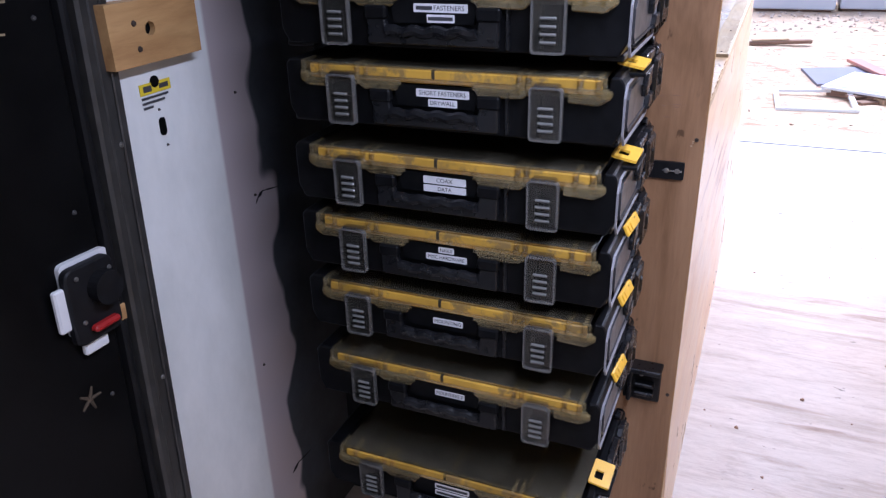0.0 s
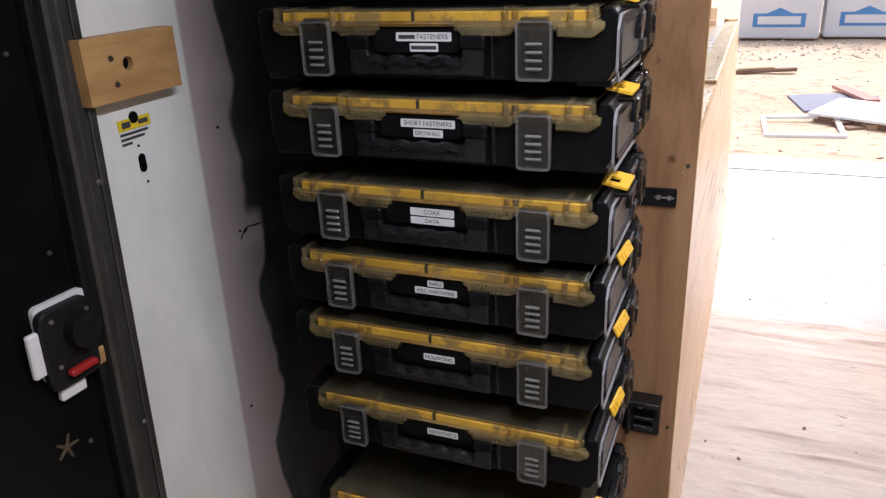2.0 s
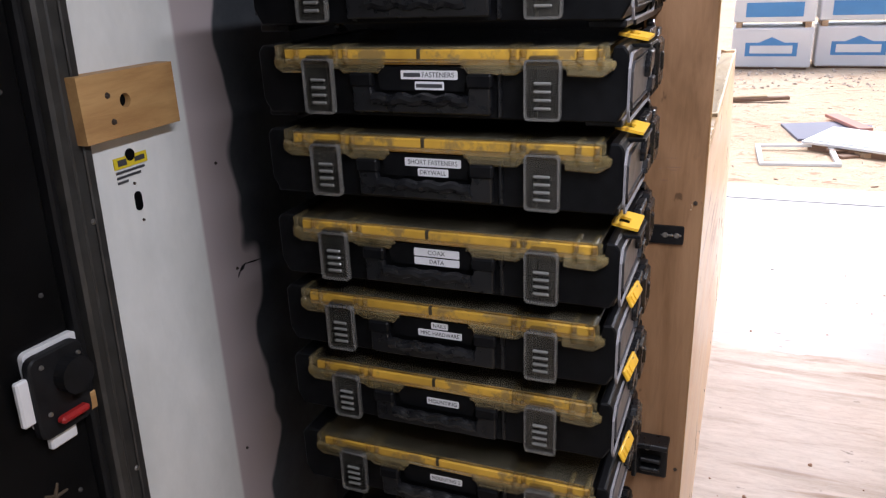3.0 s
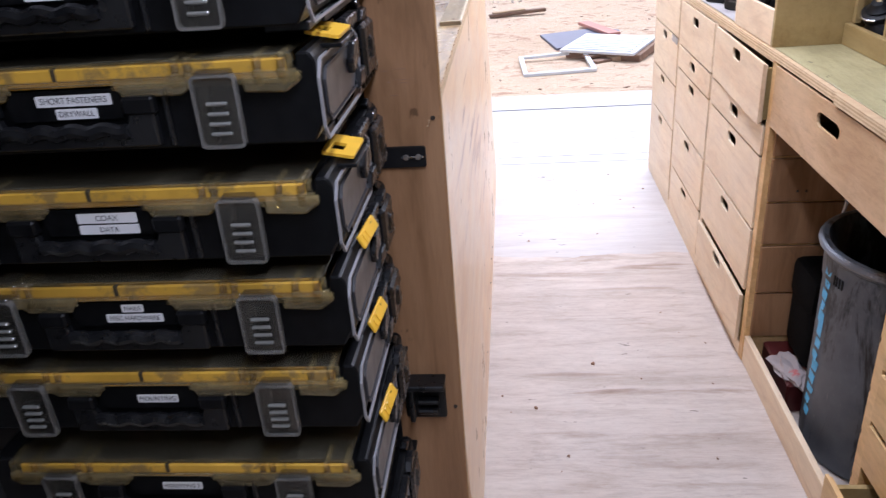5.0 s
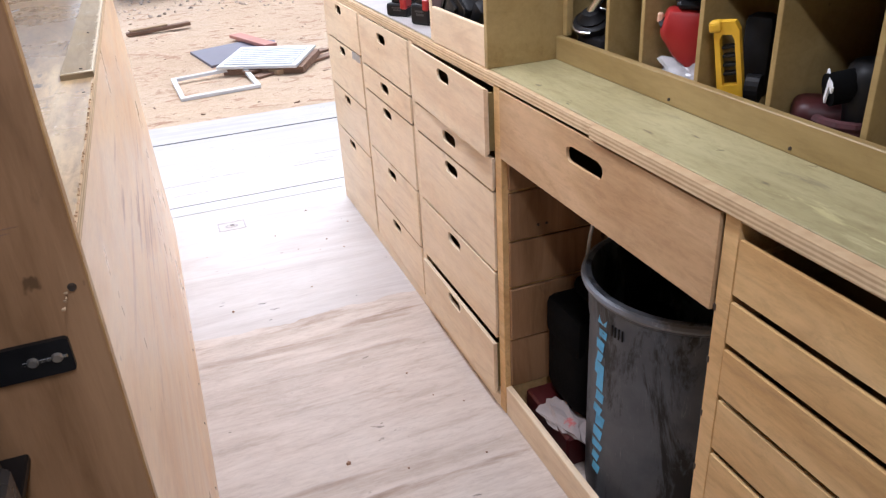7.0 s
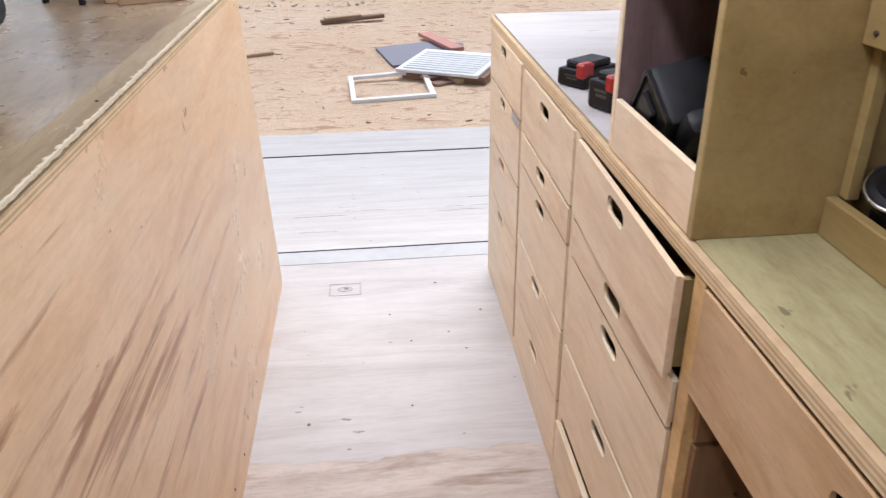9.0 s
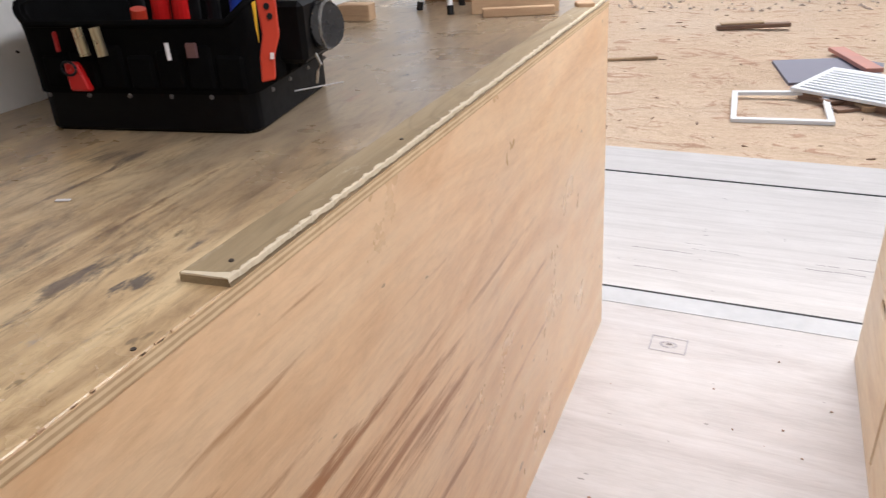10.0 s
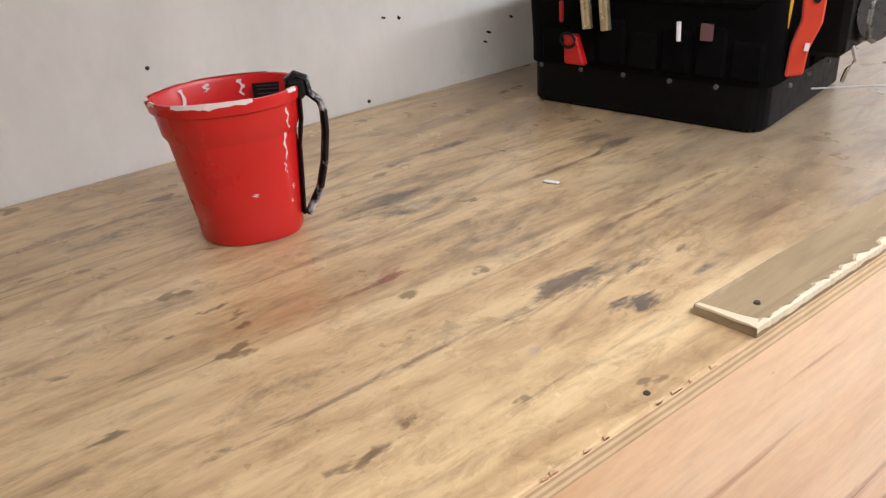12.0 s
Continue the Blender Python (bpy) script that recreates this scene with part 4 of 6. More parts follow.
def label_strip(parent, cx, z, w, h, text, y=-0.0015):
    h *= 0.86
    lab = part("label", prism(rounded(cx - w / 2, cx + w / 2, z - h / 2, z + h / 2, 0.0015, 2), y, y + 0.0012, "y"), M_LABEL, parent, "white printed label")
    if text.startswith("#"):
        bar, _, rest = text[1:].partition(" ")
        k = float(bar)
        part("print_bar", box((cx - w * 0.45, cx - w * 0.45 + w * k, y - 0.0004, y, z - h * 0.22, z + h * 0.22)), M_INK, lab)
        if rest:
            lettering(rest, h * 0.78, lab, Matrix.Translation((cx + w * 0.16, y - 0.0003, z)) @ pose(0, 0, 0, 90), M_INK, w * 0.56)
    else:
        lettering(text, h * 0.78, lab, Matrix.Translation((cx, y - 0.0003, z)) @ pose(0, 0, 0, 90), M_INK, w * 0.88)


def organiser(ze, labels, colour_label, front=CF, full=True, low=False):
    """A wide organiser case: black body, clear lid over yellow bins, two clear latches, carry handle. ze: height of the lid's lower edge."""
    W = CX1 - CX0
    case = thing("organiser_case", pose(CX0, front, ze), colour_label, "tool case", "organiser cases on the rack")
    # body with end caps
    out = [(0.0, -0.052), (0.012, -0.074), (W - 0.012, -0.074), (W, -0.052), (W, 0.016), (W - 0.006, 0.025), (W - 0.020, 0.025), (W - 0.024, 0.0), (0.040, 0.0), (0.036, 0.027), (0.008, 0.027), (0.0, 0.018)]
    part("body", prism(out, 0.0, CD, "y", bevel=0.0025), M_CASE, case, "black plastic tub")
    rib = part("front_rib", box((0.118, 0.124, -0.005, 0.002, -0.07, -0.004), bevel=0.0015), M_CASE2, case)
    repeat("front_rib", rib, [(0.05, 0, 0), (W - 0.292, 0, 0), (W - 0.242, 0, 0)])
    # bins seen through the lid
    for span in ((0.046, W - 0.046, 0.004, 0.010, 0.001, 0.020), (0.046, W - 0.046, CD - 0.02, CD - 0.014, 0.001, 0.020), (0.046, 0.051, 0.0102, CD - 0.0202, 0.001, 0.020), (W - 0.051, W - 0.046, 0.0102, CD - 0.0202, 0.001, 0.020)):
        part("bin_wall", box(span), M_YELLOW_DIRTY, case, "dusty yellow bin wall")
    for k in range(1, 4):
        x = 0.046 + (W - 0.092) * k / 4
        part("divider", box((x - 0.0015, x + 0.0015, 0.011, CD - 0.021, 0.001, 0.016)), M_DIVIDER, case)
    part("divider", box((0.052, W - 0.052, CD * 0.48, CD * 0.49, 0.001, 0.0155)), M_DIVIDER, case)
    # contents coloured dark, which includes the shade under the case above
    part("bin_contents", box((0.052, W - 0.052, 0.011, CD - 0.021, 0.001, 0.012), bevel=0.002), M_CONTENTS, case, "small hardware in the bins, darkened for shade under the next case")
    if full:
        rnd = random.Random(5)
        bits = bmesh.new()
        for k in range(70):
            x, y, r = rnd.uniform(0.06, W - 0.06), rnd.uniform(0.02, CD - 0.04), rnd.uniform(0.003, 0.006)
            turn = rnd.uniform(0, 6.28)
            rod((x, y, 0.0125), (x + 0.02 * math.cos(turn), y + 0.02 * math.sin(turn), 0.0145), r * 0.6, 6, bits)
        tagged(part("small_hardware", bits, M_BRASS, case, "loose small hardware in the bins"), kind="stuff")
    # lid
    lid = part("lid", box((0.042, W - 0.027, 0.002, CD - 0.012, 0.0225, 0.0255), bevel=0.001), M_LID, case, "dusty clear plastic lid")
    rim = box((0.037, 0.215, -0.010, -0.007, -0.004, 0.008), (W - 0.225, W - 0.016, -0.010, -0.007, -0.004, 0.008), (0.215, W - 0.225, -0.010, -0.007, 0.003, 0.008), (0.040, W - 0.020, -0.0068, -0.001, 0.0065, 0.0095), (0.040, W - 0.024, -0.0008, 0.0015, 0.0095, 0.0245), bevel=0.0008)
    part("lid_rim", rim, M_LIDRIM, lid, "yellowed clear lid edge")
    lug = part("lid_lug", box((-0.004, 0.004, -0.011, 0.03, 0.011, 0.028), bevel=0.002), M_LIDRIM, lid, m=Matrix.Translation((0.040, 0, 0)))
    knob = part("rim_knob", box((-0.005, 0.005, -0.013, -0.005, -0.006, 0.012), bevel=0.002), M_LIDRIM, lid, m=Matrix.Translation((0.040, 0, 0)))
    steps = [(x - 0.040, 0, 0) for x in (0.072, 0.138, 0.154, W - 0.150, W - 0.136, W - 0.060, W - 0.034)]
    repeat("lid_lug", lug, steps)
    repeat("rim_knob", knob, steps)
    part("bin_lip", box((0.050, W - 0.030, -0.0064, -0.0010, 0.0005, 0.0212), bevel=0.0015), M_YELLOW_DIRTY, case, "dusty yellow bin lip")
    part("lip_notch", box((W / 2 - 0.013, W / 2 - 0.007, -0.0072, -0.0002, 0.008, 0.0222), bevel=0.001), M_CONTENTS, case, "dark notch between two bins")
    part("rim_lip", prism([(0.142, -0.006), (0.150, -0.012), (0.206, -0.012), (0.214, 0.002), (0.214, 0.006), (0.142, 0.006)], -0.013, -0.004, "y", bevel=0.002), M_LIDRIM, lid)
    part("rim_lip", prism([(W - 0.222, 0.006), (W - 0.222, 0.002), (W - 0.214, -0.012), (W - 0.146, -0.012), (W - 0.138, -0.006), (W - 0.138, 0.006)], -0.013, -0.004, "y", bevel=0.002), M_LIDRIM, lid)
    part("rim_lip", prism([(W - 0.078, 0.006), (W - 0.078, -0.012), (W - 0.032, -0.014), (W - 0.014, -0.002), (W - 0.014, 0.008)], -0.013, -0.004, "y", bevel=0.002), M_LIDRIM, lid)
    part("rim_lip", prism([(0.034, 0.008), (0.034, -0.002), (0.046, -0.012), (0.082, -0.012), (0.082, 0.006)], -0.013, -0.004, "y", bevel=0.002), M_LIDRIM, lid)
    if full:
        for x in (0.12, 0.28, 0.43):
            part("lid_crease", box((x - 0.002, x + 0.002, 0.008, CD - 0.03, 0.0255, 0.0285), bevel=0.001), M_LIDRIM, lid)
    # latches
    for x in (0.087, W - 0.132):
        w = 0.050
        la = part("latch", prism(rounded(x, x + w, -0.070, 0.010, 0.006, 3), -0.019, -0.015, "y", bevel=0.001), M_LATCH, case, "clear smoky plastic latch")
        part("latch_rim", ring(rounded(x, x + w, -0.070, 0.010, 0.006, 3), rounded(x + 0.003, x + w - 0.003, -0.0665, 0.007, 0.004, 3), -0.0225, -0.014, "y"), M_LATCHEDGE, la)
        part("latch_tongue", box((x + 0.006, x + w - 0.006, -0.020, -0.004, 0.004, 0.014), bevel=0.002), M_LATCH, la)
        slats = bmesh.new()
        for k in range(4):
            box((x + 0.013, x + w - 0.013, -0.0235, -0.018, -0.056 + 0.011 * k, -0.0515 + 0.011 * k), bm=slats, bevel=0.0015)
        part("latch_grip", slats, M_LATCHRIB, la)
    # carry handle
    c = W / 2 - 0.008
    hand = bmesh.new()
    prism([(c - 0.105, -0.015), (c - 0.080, -0.015), (c - 0.072, -0.042), (c + 0.072, -0.042), (c + 0.080, -0.015), (c + 0.105, -0.015), (c + 0.105, -0.066), (c - 0.105, -0.066)], -0.016, -0.004, "y", hand, 0.002)
    part("carry_handle", hand, M_CASE2, case, "dark grey carry handle")
    part("handle_grip", tube([(c - 0.072 + 0.006 * k, -0.0145, -0.047 + 0.0022 * math.sin(k * 1.05)) for k in range(25)], 0.0085, 8), M_CASE2, case, smooth=True)
    part("label_panel", prism([(c - 0.072, -0.002), (c + 0.072, -0.002), (c + 0.064, -0.036), (c - 0.064, -0.036)], -0.004, 0.0, "y"), M_CASE, case)
    for k, (text, w, h, z) in enumerate(labels):
        label_strip(case, c + 0.012, z, w, h, text, -0.0052)
    for sx in (c - 0.090, c + 0.090):
        part("handle_pivot", box((sx - 0.018, sx + 0.018, -0.019, -0.004, -0.030, -0.010), bevel=0.003), M_CASE, case)
    # end frames, outer rims coloured pale for daylight, catch below a yellow slide
    part("end_cheek", prism([(0.01, -0.06), (CD - 0.03, -0.06), (CD - 0.03, 0.0), (0.02, 0.0)], -0.004, 0.0, "x"), M_CASE, case)
    for s, x in ((1, W),):
        d0, d1 = 0.0, CD - 0.10
        o = [(d0, -0.058), (d0 + 0.012, -0.0745), (d1 - 0.02, -0.0745), (d1, -0.052), (d1, 0.000), (d1 - 0.03, 0.016), (d0 + 0.016, 0.015), (d0, -0.003)]
        cu, cv = (d0 + d1) / 2, -0.028
        shrink = lambda q, k, m2: [(cu + (u - cu) * k, cv + (w2 - cv) * m2) for u, w2 in q]
        a0, a1 = x, x + 0.0032
        part("end_rim", ring(o, shrink(o, 0.974, 0.945), a0, a1, "x"), M_RIMLIGHT, case, "rim of the case end, grey for daylight on its edge")
        part("end_panel", prism(shrink(o, 0.70, 0.58), x - 0.001, x + 0.0015 * s, "x"), M_RING, case, "dull grey end panel")
        part("end_rim_inner", ring(shrink(o, 0.765, 0.68), shrink(o, 0.745, 0.64), a0, a1, "x"), M_RING, case)
        part("end_boss", prism([(d1 - 0.075, -0.034), (d1 - 0.030, -0.020), (d1 - 0.030, 0.004), (d1 - 0.060, 0.002), (d1 - 0.078, -0.016)], min(x, x + 0.010 * s), max(x, x + 0.010 * s), "x", bevel=0.002), M_CASEEND, case)
        part("end_handle", box((min(x, x + 0.012 * s), max(x, x + 0.012 * s), d1 + 0.004, CD - 0.02, -0.060, 0.012), (min(x, x + 0.016 * s), max(x, x + 0.016 * s), d1 + 0.03, CD - 0.05, -0.040, -0.006), bevel=0.005), M_CASEEND, case)
        for u0, z0, u1, z1 in ((d1 - 0.10, 0.020, d1 - 0.02, 0.034), (d1 - 0.045, -0.060, d1 + 0.03, -0.040), (d1 + 0.01, 0.016, d1 + 0.05, 0.028)):
            part("end_lug", prism([(u0, z0), (u1, z0), (u1 + 0.008, z1), (u0 + 0.016, z1)], min(x - 0.004 * s, x + 0.009 * s), max(x - 0.004 * s, x + 0.009 * s), "x", bevel=0.002), M_CASEEND, case)
        if low:
            part("side_catch", box((0.0, 0.019, 0.0, 0.074, 0.0, 0.005), (0.003, 0.016, 0.010, 0.016, 0.005, 0.007), (0.003, 0.016, 0.024, 0.030, 0.005, 0.007), bevel=0.0012), M_YELLOW, case, "ribbed yellow slide catch folded down", m=pose(x - 0.002, d0 + 0.088, 0.034, 0, 62, -4))
        else:
            part("side_catch", ring(rounded(0.0, 0.040, 0.0, 0.070, 0.003, 2), rounded(0.008, 0.024, 0.016, 0.040, 0.002, 2), 0.0, 0.004, "z"), M_YELLOW, case, "yellow slide catch with a square hole", m=pose(x - 0.024, d0 + 0.060, 0.033, 0, 11, 0))
            part("catch_base", box((-0.012, 0.020, 0.050, 0.128, 0.018, 0.023), bevel=0.001), M_CASE, case, m=Matrix.Translation((x, d0, 0)))
    return case


BASE = "black organiser case with clear lid, yellow bins"
CASES = [
    (1.560, [("#0.9", 0.085, 0.014, -0.012)], BASE + ", top of the rack"),
    (1.430, [("#0.3 FASTENERS", 0.086, 0.0145, -0.0135), ("#0.9", 0.044, 0.0135, -0.0285)], BASE + ", two stacked labels"),
    (1.304, [("SHORT FASTENERS", 0.088, 0.0145, -0.0135), ("DRYWALL", 0.048, 0.0135, -0.0285)], BASE + ", drywall label"),
    (1.163, [("COAX", 0.074, 0.0145, -0.0135), ("DATA", 0.074, 0.0135, -0.0280)], BASE + ", coax and data labels"),
    (1.037, [("NAILS", 0.028, 0.0125, -0.0105), ("MISC HARDWARE", 0.074, 0.0135, -0.0245)], BASE + ", nails label"),
    (0.908, [("MOUNTING", 0.056, 0.014, -0.020)], BASE + ", mounting label"),
    (0.754, [("MOUNTING 2", 0.058, 0.014, -0.018)], "black organiser case with scuffed lid, second mounting label"),
    (0.525, [("#0.9", 0.072, 0.014, -0.0125), ("#0.9", 0.072, 0.0135, -0.0275)], "black organiser case with wide open view onto its dusty lid"),
]
for ze, labels, lab in CASES:
    organiser(ze, labels, lab, full=ze < 0.7, low=0.7 < ze < 1.1)


def carrier(ze):
    """The pair of black arms that hold a case, screwed to the board."""
    ca = thing("case_carrier", pose(0, 1.502, ze), "black plastic carrier arms holding a case on the board", "bracket", "case carriers")
    for x, s in ((CX1 - 0.026, 1), (CX0, -1)):
        a, b = (x - 0.035, x + 0.016) if s > 0 else (x - 0.016, x + 0.035)
        part("arm", box((a, b, -0.30, YP - 1.502, -0.086, -0.0755), bevel=0.002), M_BLACKMETAL, ca)
        ribs = bmesh.new()
        for k in range(5):
            y = -0.10 + 0.02 * k
            box((x + 0.004 * s if s > 0 else x - 0.030, x + 0.030 if s > 0 else x - 0.004, y, y + 0.006, -0.074, -0.026 + 0.006 * (k % 3)), bm=ribs, bevel=0.0015)
        part("arm_ribs", ribs, M_CASE2, ca)
        part("arm_guide", prism([(-0.24, -0.0755), (-0.14, -0.0755), (-0.055, -0.045), (-0.01, -0.012), (0.0, -0.012), (0.0, -0.086), (-0.24, -0.086)], x + (0.016 if s > 0 else -0.020), x + (0.020 if s > 0 else -0.016), "x"), M_BLACKMETAL, ca)
        part("roller", rod((x + 0.012 * s, -0.05, -0.005), (x + 0.032 * s, -0.05, -0.005), 0.013, 14), M_CASE2, ca)
        part("roller", rod((x + 0.012 * s, -0.022, -0.055), (x + 0.034 * s, -0.022, -0.055), 0.012, 14), M_CASE2, ca)
        # bright metal dot added for the highlights on the carrier's glossy edges
        part("screw", rod((x + 0.0345 * s, -0.022, -0.055), (x + 0.036 * s, -0.022, -0.055), 0.004, 8), M_SCREW, ca)
        part("stop_tab", prism([(-0.012, 0.004), (-0.036, 0.010), (-0.060, 0.034), (-0.046, 0.040), (-0.018, 0.022)], min(x + 0.010 * s, x + 0.022 * s), max(x + 0.010 * s, x + 0.022 * s), "x", bevel=0.002), M_CASE2, ca)
    return ca


for ze, *_ in CASES:
    carrier(ze)

# metal fixing brackets on the board, beside the carriers
fb = thing("fixing_bracket", pose(-0.011, YP, 1.062), "flat black bracket screwed to the brown board", "bracket", "fixing brackets")
part("plate", prism(rounded(-0.215, -0.129, -0.018, 0.018, 0.004, 3), -0.006, 0.0, "y"), M_BLACKMETAL, fb)
part("slot_bar", box((-0.172, -0.133, -0.0075, -0.006, -0.002, 0.002), bevel=0.0006), M_CHROME, fb)
screws(fb, [(-0.163, -0.0065, 0.0), (-0.142, -0.0065, 0.0)], (0, -1, 0), 0.0055, M_SCREW)
fb = thing("fixing_bracket", pose(0.006, YP, 0.570), "black moulded carrier bracket under a grey flange", "bracket", "fixing brackets")
fb.scale = (1.05, 1.0, 1.26)
part("plate", box((-0.215, -0.138, -0.012, 0.0, -0.045, 0.024), bevel=0.003), M_BLACKMETAL, fb)
part("flange", box((-0.215, -0.136, -0.045, 0.0, 0.024, 0.034), bevel=0.002), M_CASE2, fb, "dull grey flange")
part("web", box((-0.190, -0.150, -0.030, -0.012, -0.010, -0.002), (-0.190, -0.150, -0.030, -0.012, -0.028, -0.020), (-0.205, -0.196, -0.035, -0.012, -0.04, 0.024), bevel=0.002), M_CASE2, fb)
screws(fb, [(-0.178, -0.012, 0.010)], (0, -1, 0), 0.005, M_SCREW)

# ---- cabinets along the right side ----
FX = 0.725
ZT = 1.0


def drawer(y0, y1, z0, z1, hole_y, hole_z, half, pull=0.0, depth=0.45, label="birch plywood drawer front with slot pull", material=None, skew=0.0):
    """One drawer; skew turns it in its opening so that its near end stands out."""
    d = thing("drawer", pose(FX - pull, y1, 0, 0, 0, -skew) @ Matrix.Translation((0, -y1, 0)), label, "drawer", "plywood drawers")
    g = 0.0042
    fr = part("drawer_front", holed_plate(y0 + g, y1 - g, z0 + g, z1 - g, hole_y, hole_z, half, 0.0175, 0.0, 0.007, "x"), material or M_BIRCH, d)
    part("front_core", holed_plate(y0 + 0.009, y1 - 0.009, z0 + 0.009, z1 - 0.009, hole_y, hole_z + (0.0 if z1 - hole_z > 0.032 else -0.004), half + 0.012, min(0.024, z1 - hole_z - 0.011), 0.0072, 0.0142, "x"), material or M_BIRCH, d)
    w = 0.012
    part("drawer_box", box((0.0145, depth, y0 + 0.02, y0 + 0.02 + w, z0 + 0.012, z1 - 0.02), (0.018, depth, y1 - 0.02 - w, y1 - 0.02, z0 + 0.012, z1 - 0.02), (depth, depth + w, y0 + 0.02, y1 - 0.02, z0 + 0.012, z1 - 0.02), (0.018, depth, y0 + 0.032, y1 - 0.032, z0 + 0.012, z0 + 0.02)), M_CUBBY, d)
    return d


cab = thing("drawer_cabinet", I4, "long plywood cabinet carcass under the counter", "cabinet")
STILES = ((4.345, 4.375), (3.762, 3.790), (3.158, 3.196), (2.520, 2.556), (1.692, 1.726), (0.985, 1.02), (YB + 0.01, YB + 0.03))
for a, b in STILES:
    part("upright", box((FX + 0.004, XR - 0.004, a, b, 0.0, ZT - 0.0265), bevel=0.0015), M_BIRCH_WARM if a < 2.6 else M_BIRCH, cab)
part("carcass_back", box((XR - 0.03, XR - 0.012, 0.0, 4.34, 0.0, ZT - 0.0265)), M_CUBBY, cab)
for a, b in ((2.556, 3.158), (3.196, 3.762), (3.790, 4.345), (1.02, 1.692)):
    part("toe_rail", box((FX + 0.004, FX + 0.022, a, b, 0.0, 0.043), bevel=0.0015), M_BIRCH, cab)
    part("top_rail", box((FX + 0.005, FX + 0.023, a, b, ZT - 0.034, ZT - 0.0267)), M_BIRCH, cab)
part("recess_sill", box((FX + 0.006, FX + 0.024, 1.726, 2.520, 0.0, 0.098), bevel=0.002), M_BIRCH, cab, "low birch board across the recess")
for k, (z0, z1) in enumerate(((0.10, 0.255), (0.262, 0.42), (0.428, 0.56), (0.568, 0.70), (0.708, 0.785))):
    # darker brown ply here also paints the shade inside the recess
    part("runner_board", box((FX + 0.02, XR - 0.05, 2.509 - 0.003 * (k % 2), 2.5195, z0, z1), bevel=0.002), M_BROWN, cab)
    part("runner_board", box((FX + 0.02, XR - 0.05, 1.7265, 1.737 + 0.003 * (k % 2), z0, z1), bevel=0.002), M_BIRCH, cab)
screws(cab, [(FX + 0.10, 2.506, 0.60), (FX + 0.125, 2.506, 0.60)], (0, -1, 0), 0.004, M_DARKSCREW)
for z in (0.13, 0.24, 0.36, 0.47, 0.59, 0.70, 0.80):
    part("joint_notch", box((FX + 0.0030, FX + 0.012, 1.7215, 1.7275, z, z + 0.013), bevel=0.001), M_DARKSCREW, cab)
part("near_panel", box((FX + 0.006, FX + 0.022, YB + 0.03, 0.985, 0.0, ZT - 0.037)), M_BIRCH, cab)

ZD = [0.966, 0.785, 0.690, 0.455, 0.240, 0.046]
for y0, y1, hy, shift in ((2.558, 3.156, 2.862, 0), (3.198, 3.760, 3.49, -0.008)):
    for k in range(5):
        pull, skew = {(0, 0): (0.004, 1.5), (0, 4): (0.012, 0.0)}.get((0 if y0 < 3 else 1, k), (0.002 * (k % 2), 0.0))
        lab = "birch plywood drawer pulled slightly open" if pull > 0.003 else "birch plywood drawer front with slot pull"
        drawer(y0, y1, ZD[k + 1], ZD[k] - (0.012 if pull > 0.01 else 0), hy, ZD[k] - 0.040 + (shift if k == 0 else 0), 0.033, pull, label=lab, skew=skew)
ZF = [0.970, 0.800, 0.588, 0.385, 0.046]
for k in range(4):
    drawer(3.792, 4.343, ZF[k + 1], ZF[k], 4.09, ZF[k] - 0.034, 0.030, label="pale birch drawer front beside the ramp opening")
part("sticker_film", box((FX - 0.0012, FX - 0.0004, 3.80, 3.92, 0.77, 0.80)), M_FILM, cab, "shiny clear tape scrap")
ZG = [0.952, 0.846, 0.760, 0.660, 0.548, 0.420, 0.30]
for k in range(6):
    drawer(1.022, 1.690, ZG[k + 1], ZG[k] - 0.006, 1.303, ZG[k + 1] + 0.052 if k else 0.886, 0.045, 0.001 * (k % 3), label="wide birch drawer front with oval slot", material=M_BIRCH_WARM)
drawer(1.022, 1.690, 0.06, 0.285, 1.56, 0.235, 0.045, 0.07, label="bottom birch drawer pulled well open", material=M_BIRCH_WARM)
drawer(1.728, 2.518, 0.794, 0.9715, 2.125, 0.917, 0.052, 0.0, depth=0.5, label="wide desk drawer front with oval slot pull", material=wood("desk_drawer_ply", (0.72, 0.51, 0.30), (0.66, 0.45, 0.25), (0.54, 0.34, 0.17), "y", 6, 0.8, 0.45, (0.25, 0.15, 0.08), 0.12, 7.0, specks=0.3, mottle=0.3))

counter = thing("countertop", I4, "long plywood countertop with layered edge", "countertop")
part("top", box((FX + 0.016, XR - 0.002, YB + 0.01, 4.385, ZT - 0.026, ZT), bevel=0.001), M_COUNTER, counter, "greenish yellow plywood top")
part("edge_strip", box((FX + 0.002, FX + 0.0155, 2.104, 4.385, ZT - 0.0255, ZT - 0.002), bevel=0.001), M_EDGE, counter, "layered plywood edge")
part("edge_strip", box((FX - 0.006, FX + 0.0155, YB + 0.01, 2.100, ZT - 0.0255, ZT - 0.0015), bevel=0.001), M_EDGE, counter, "layered plywood edge standing proud")
# pale sheet paints the grazing daylight sheen of the far counter
part("far_top", box((FX + 0.016, XR - 0.002, 2.99, 4.385, ZT + 0.0005, ZT + 0.0035)), M_FLOOR_PALE, counter, "pale sheet painting the daylight sheen on the far counter")

# ---- cubby shelves on the counter ----
CXF = 0.917
cub = thing("cubby_shelf", pose(0, 0, ZT), "plywood cubby shelf with narrow compartments on the counter", "shelf")
part("front_lip", box((CXF, CXF + 0.018, 0.4, 2.592, 0.0, 0.058), bevel=0.002), M_CUBBY, cub, "scuffed low front board")
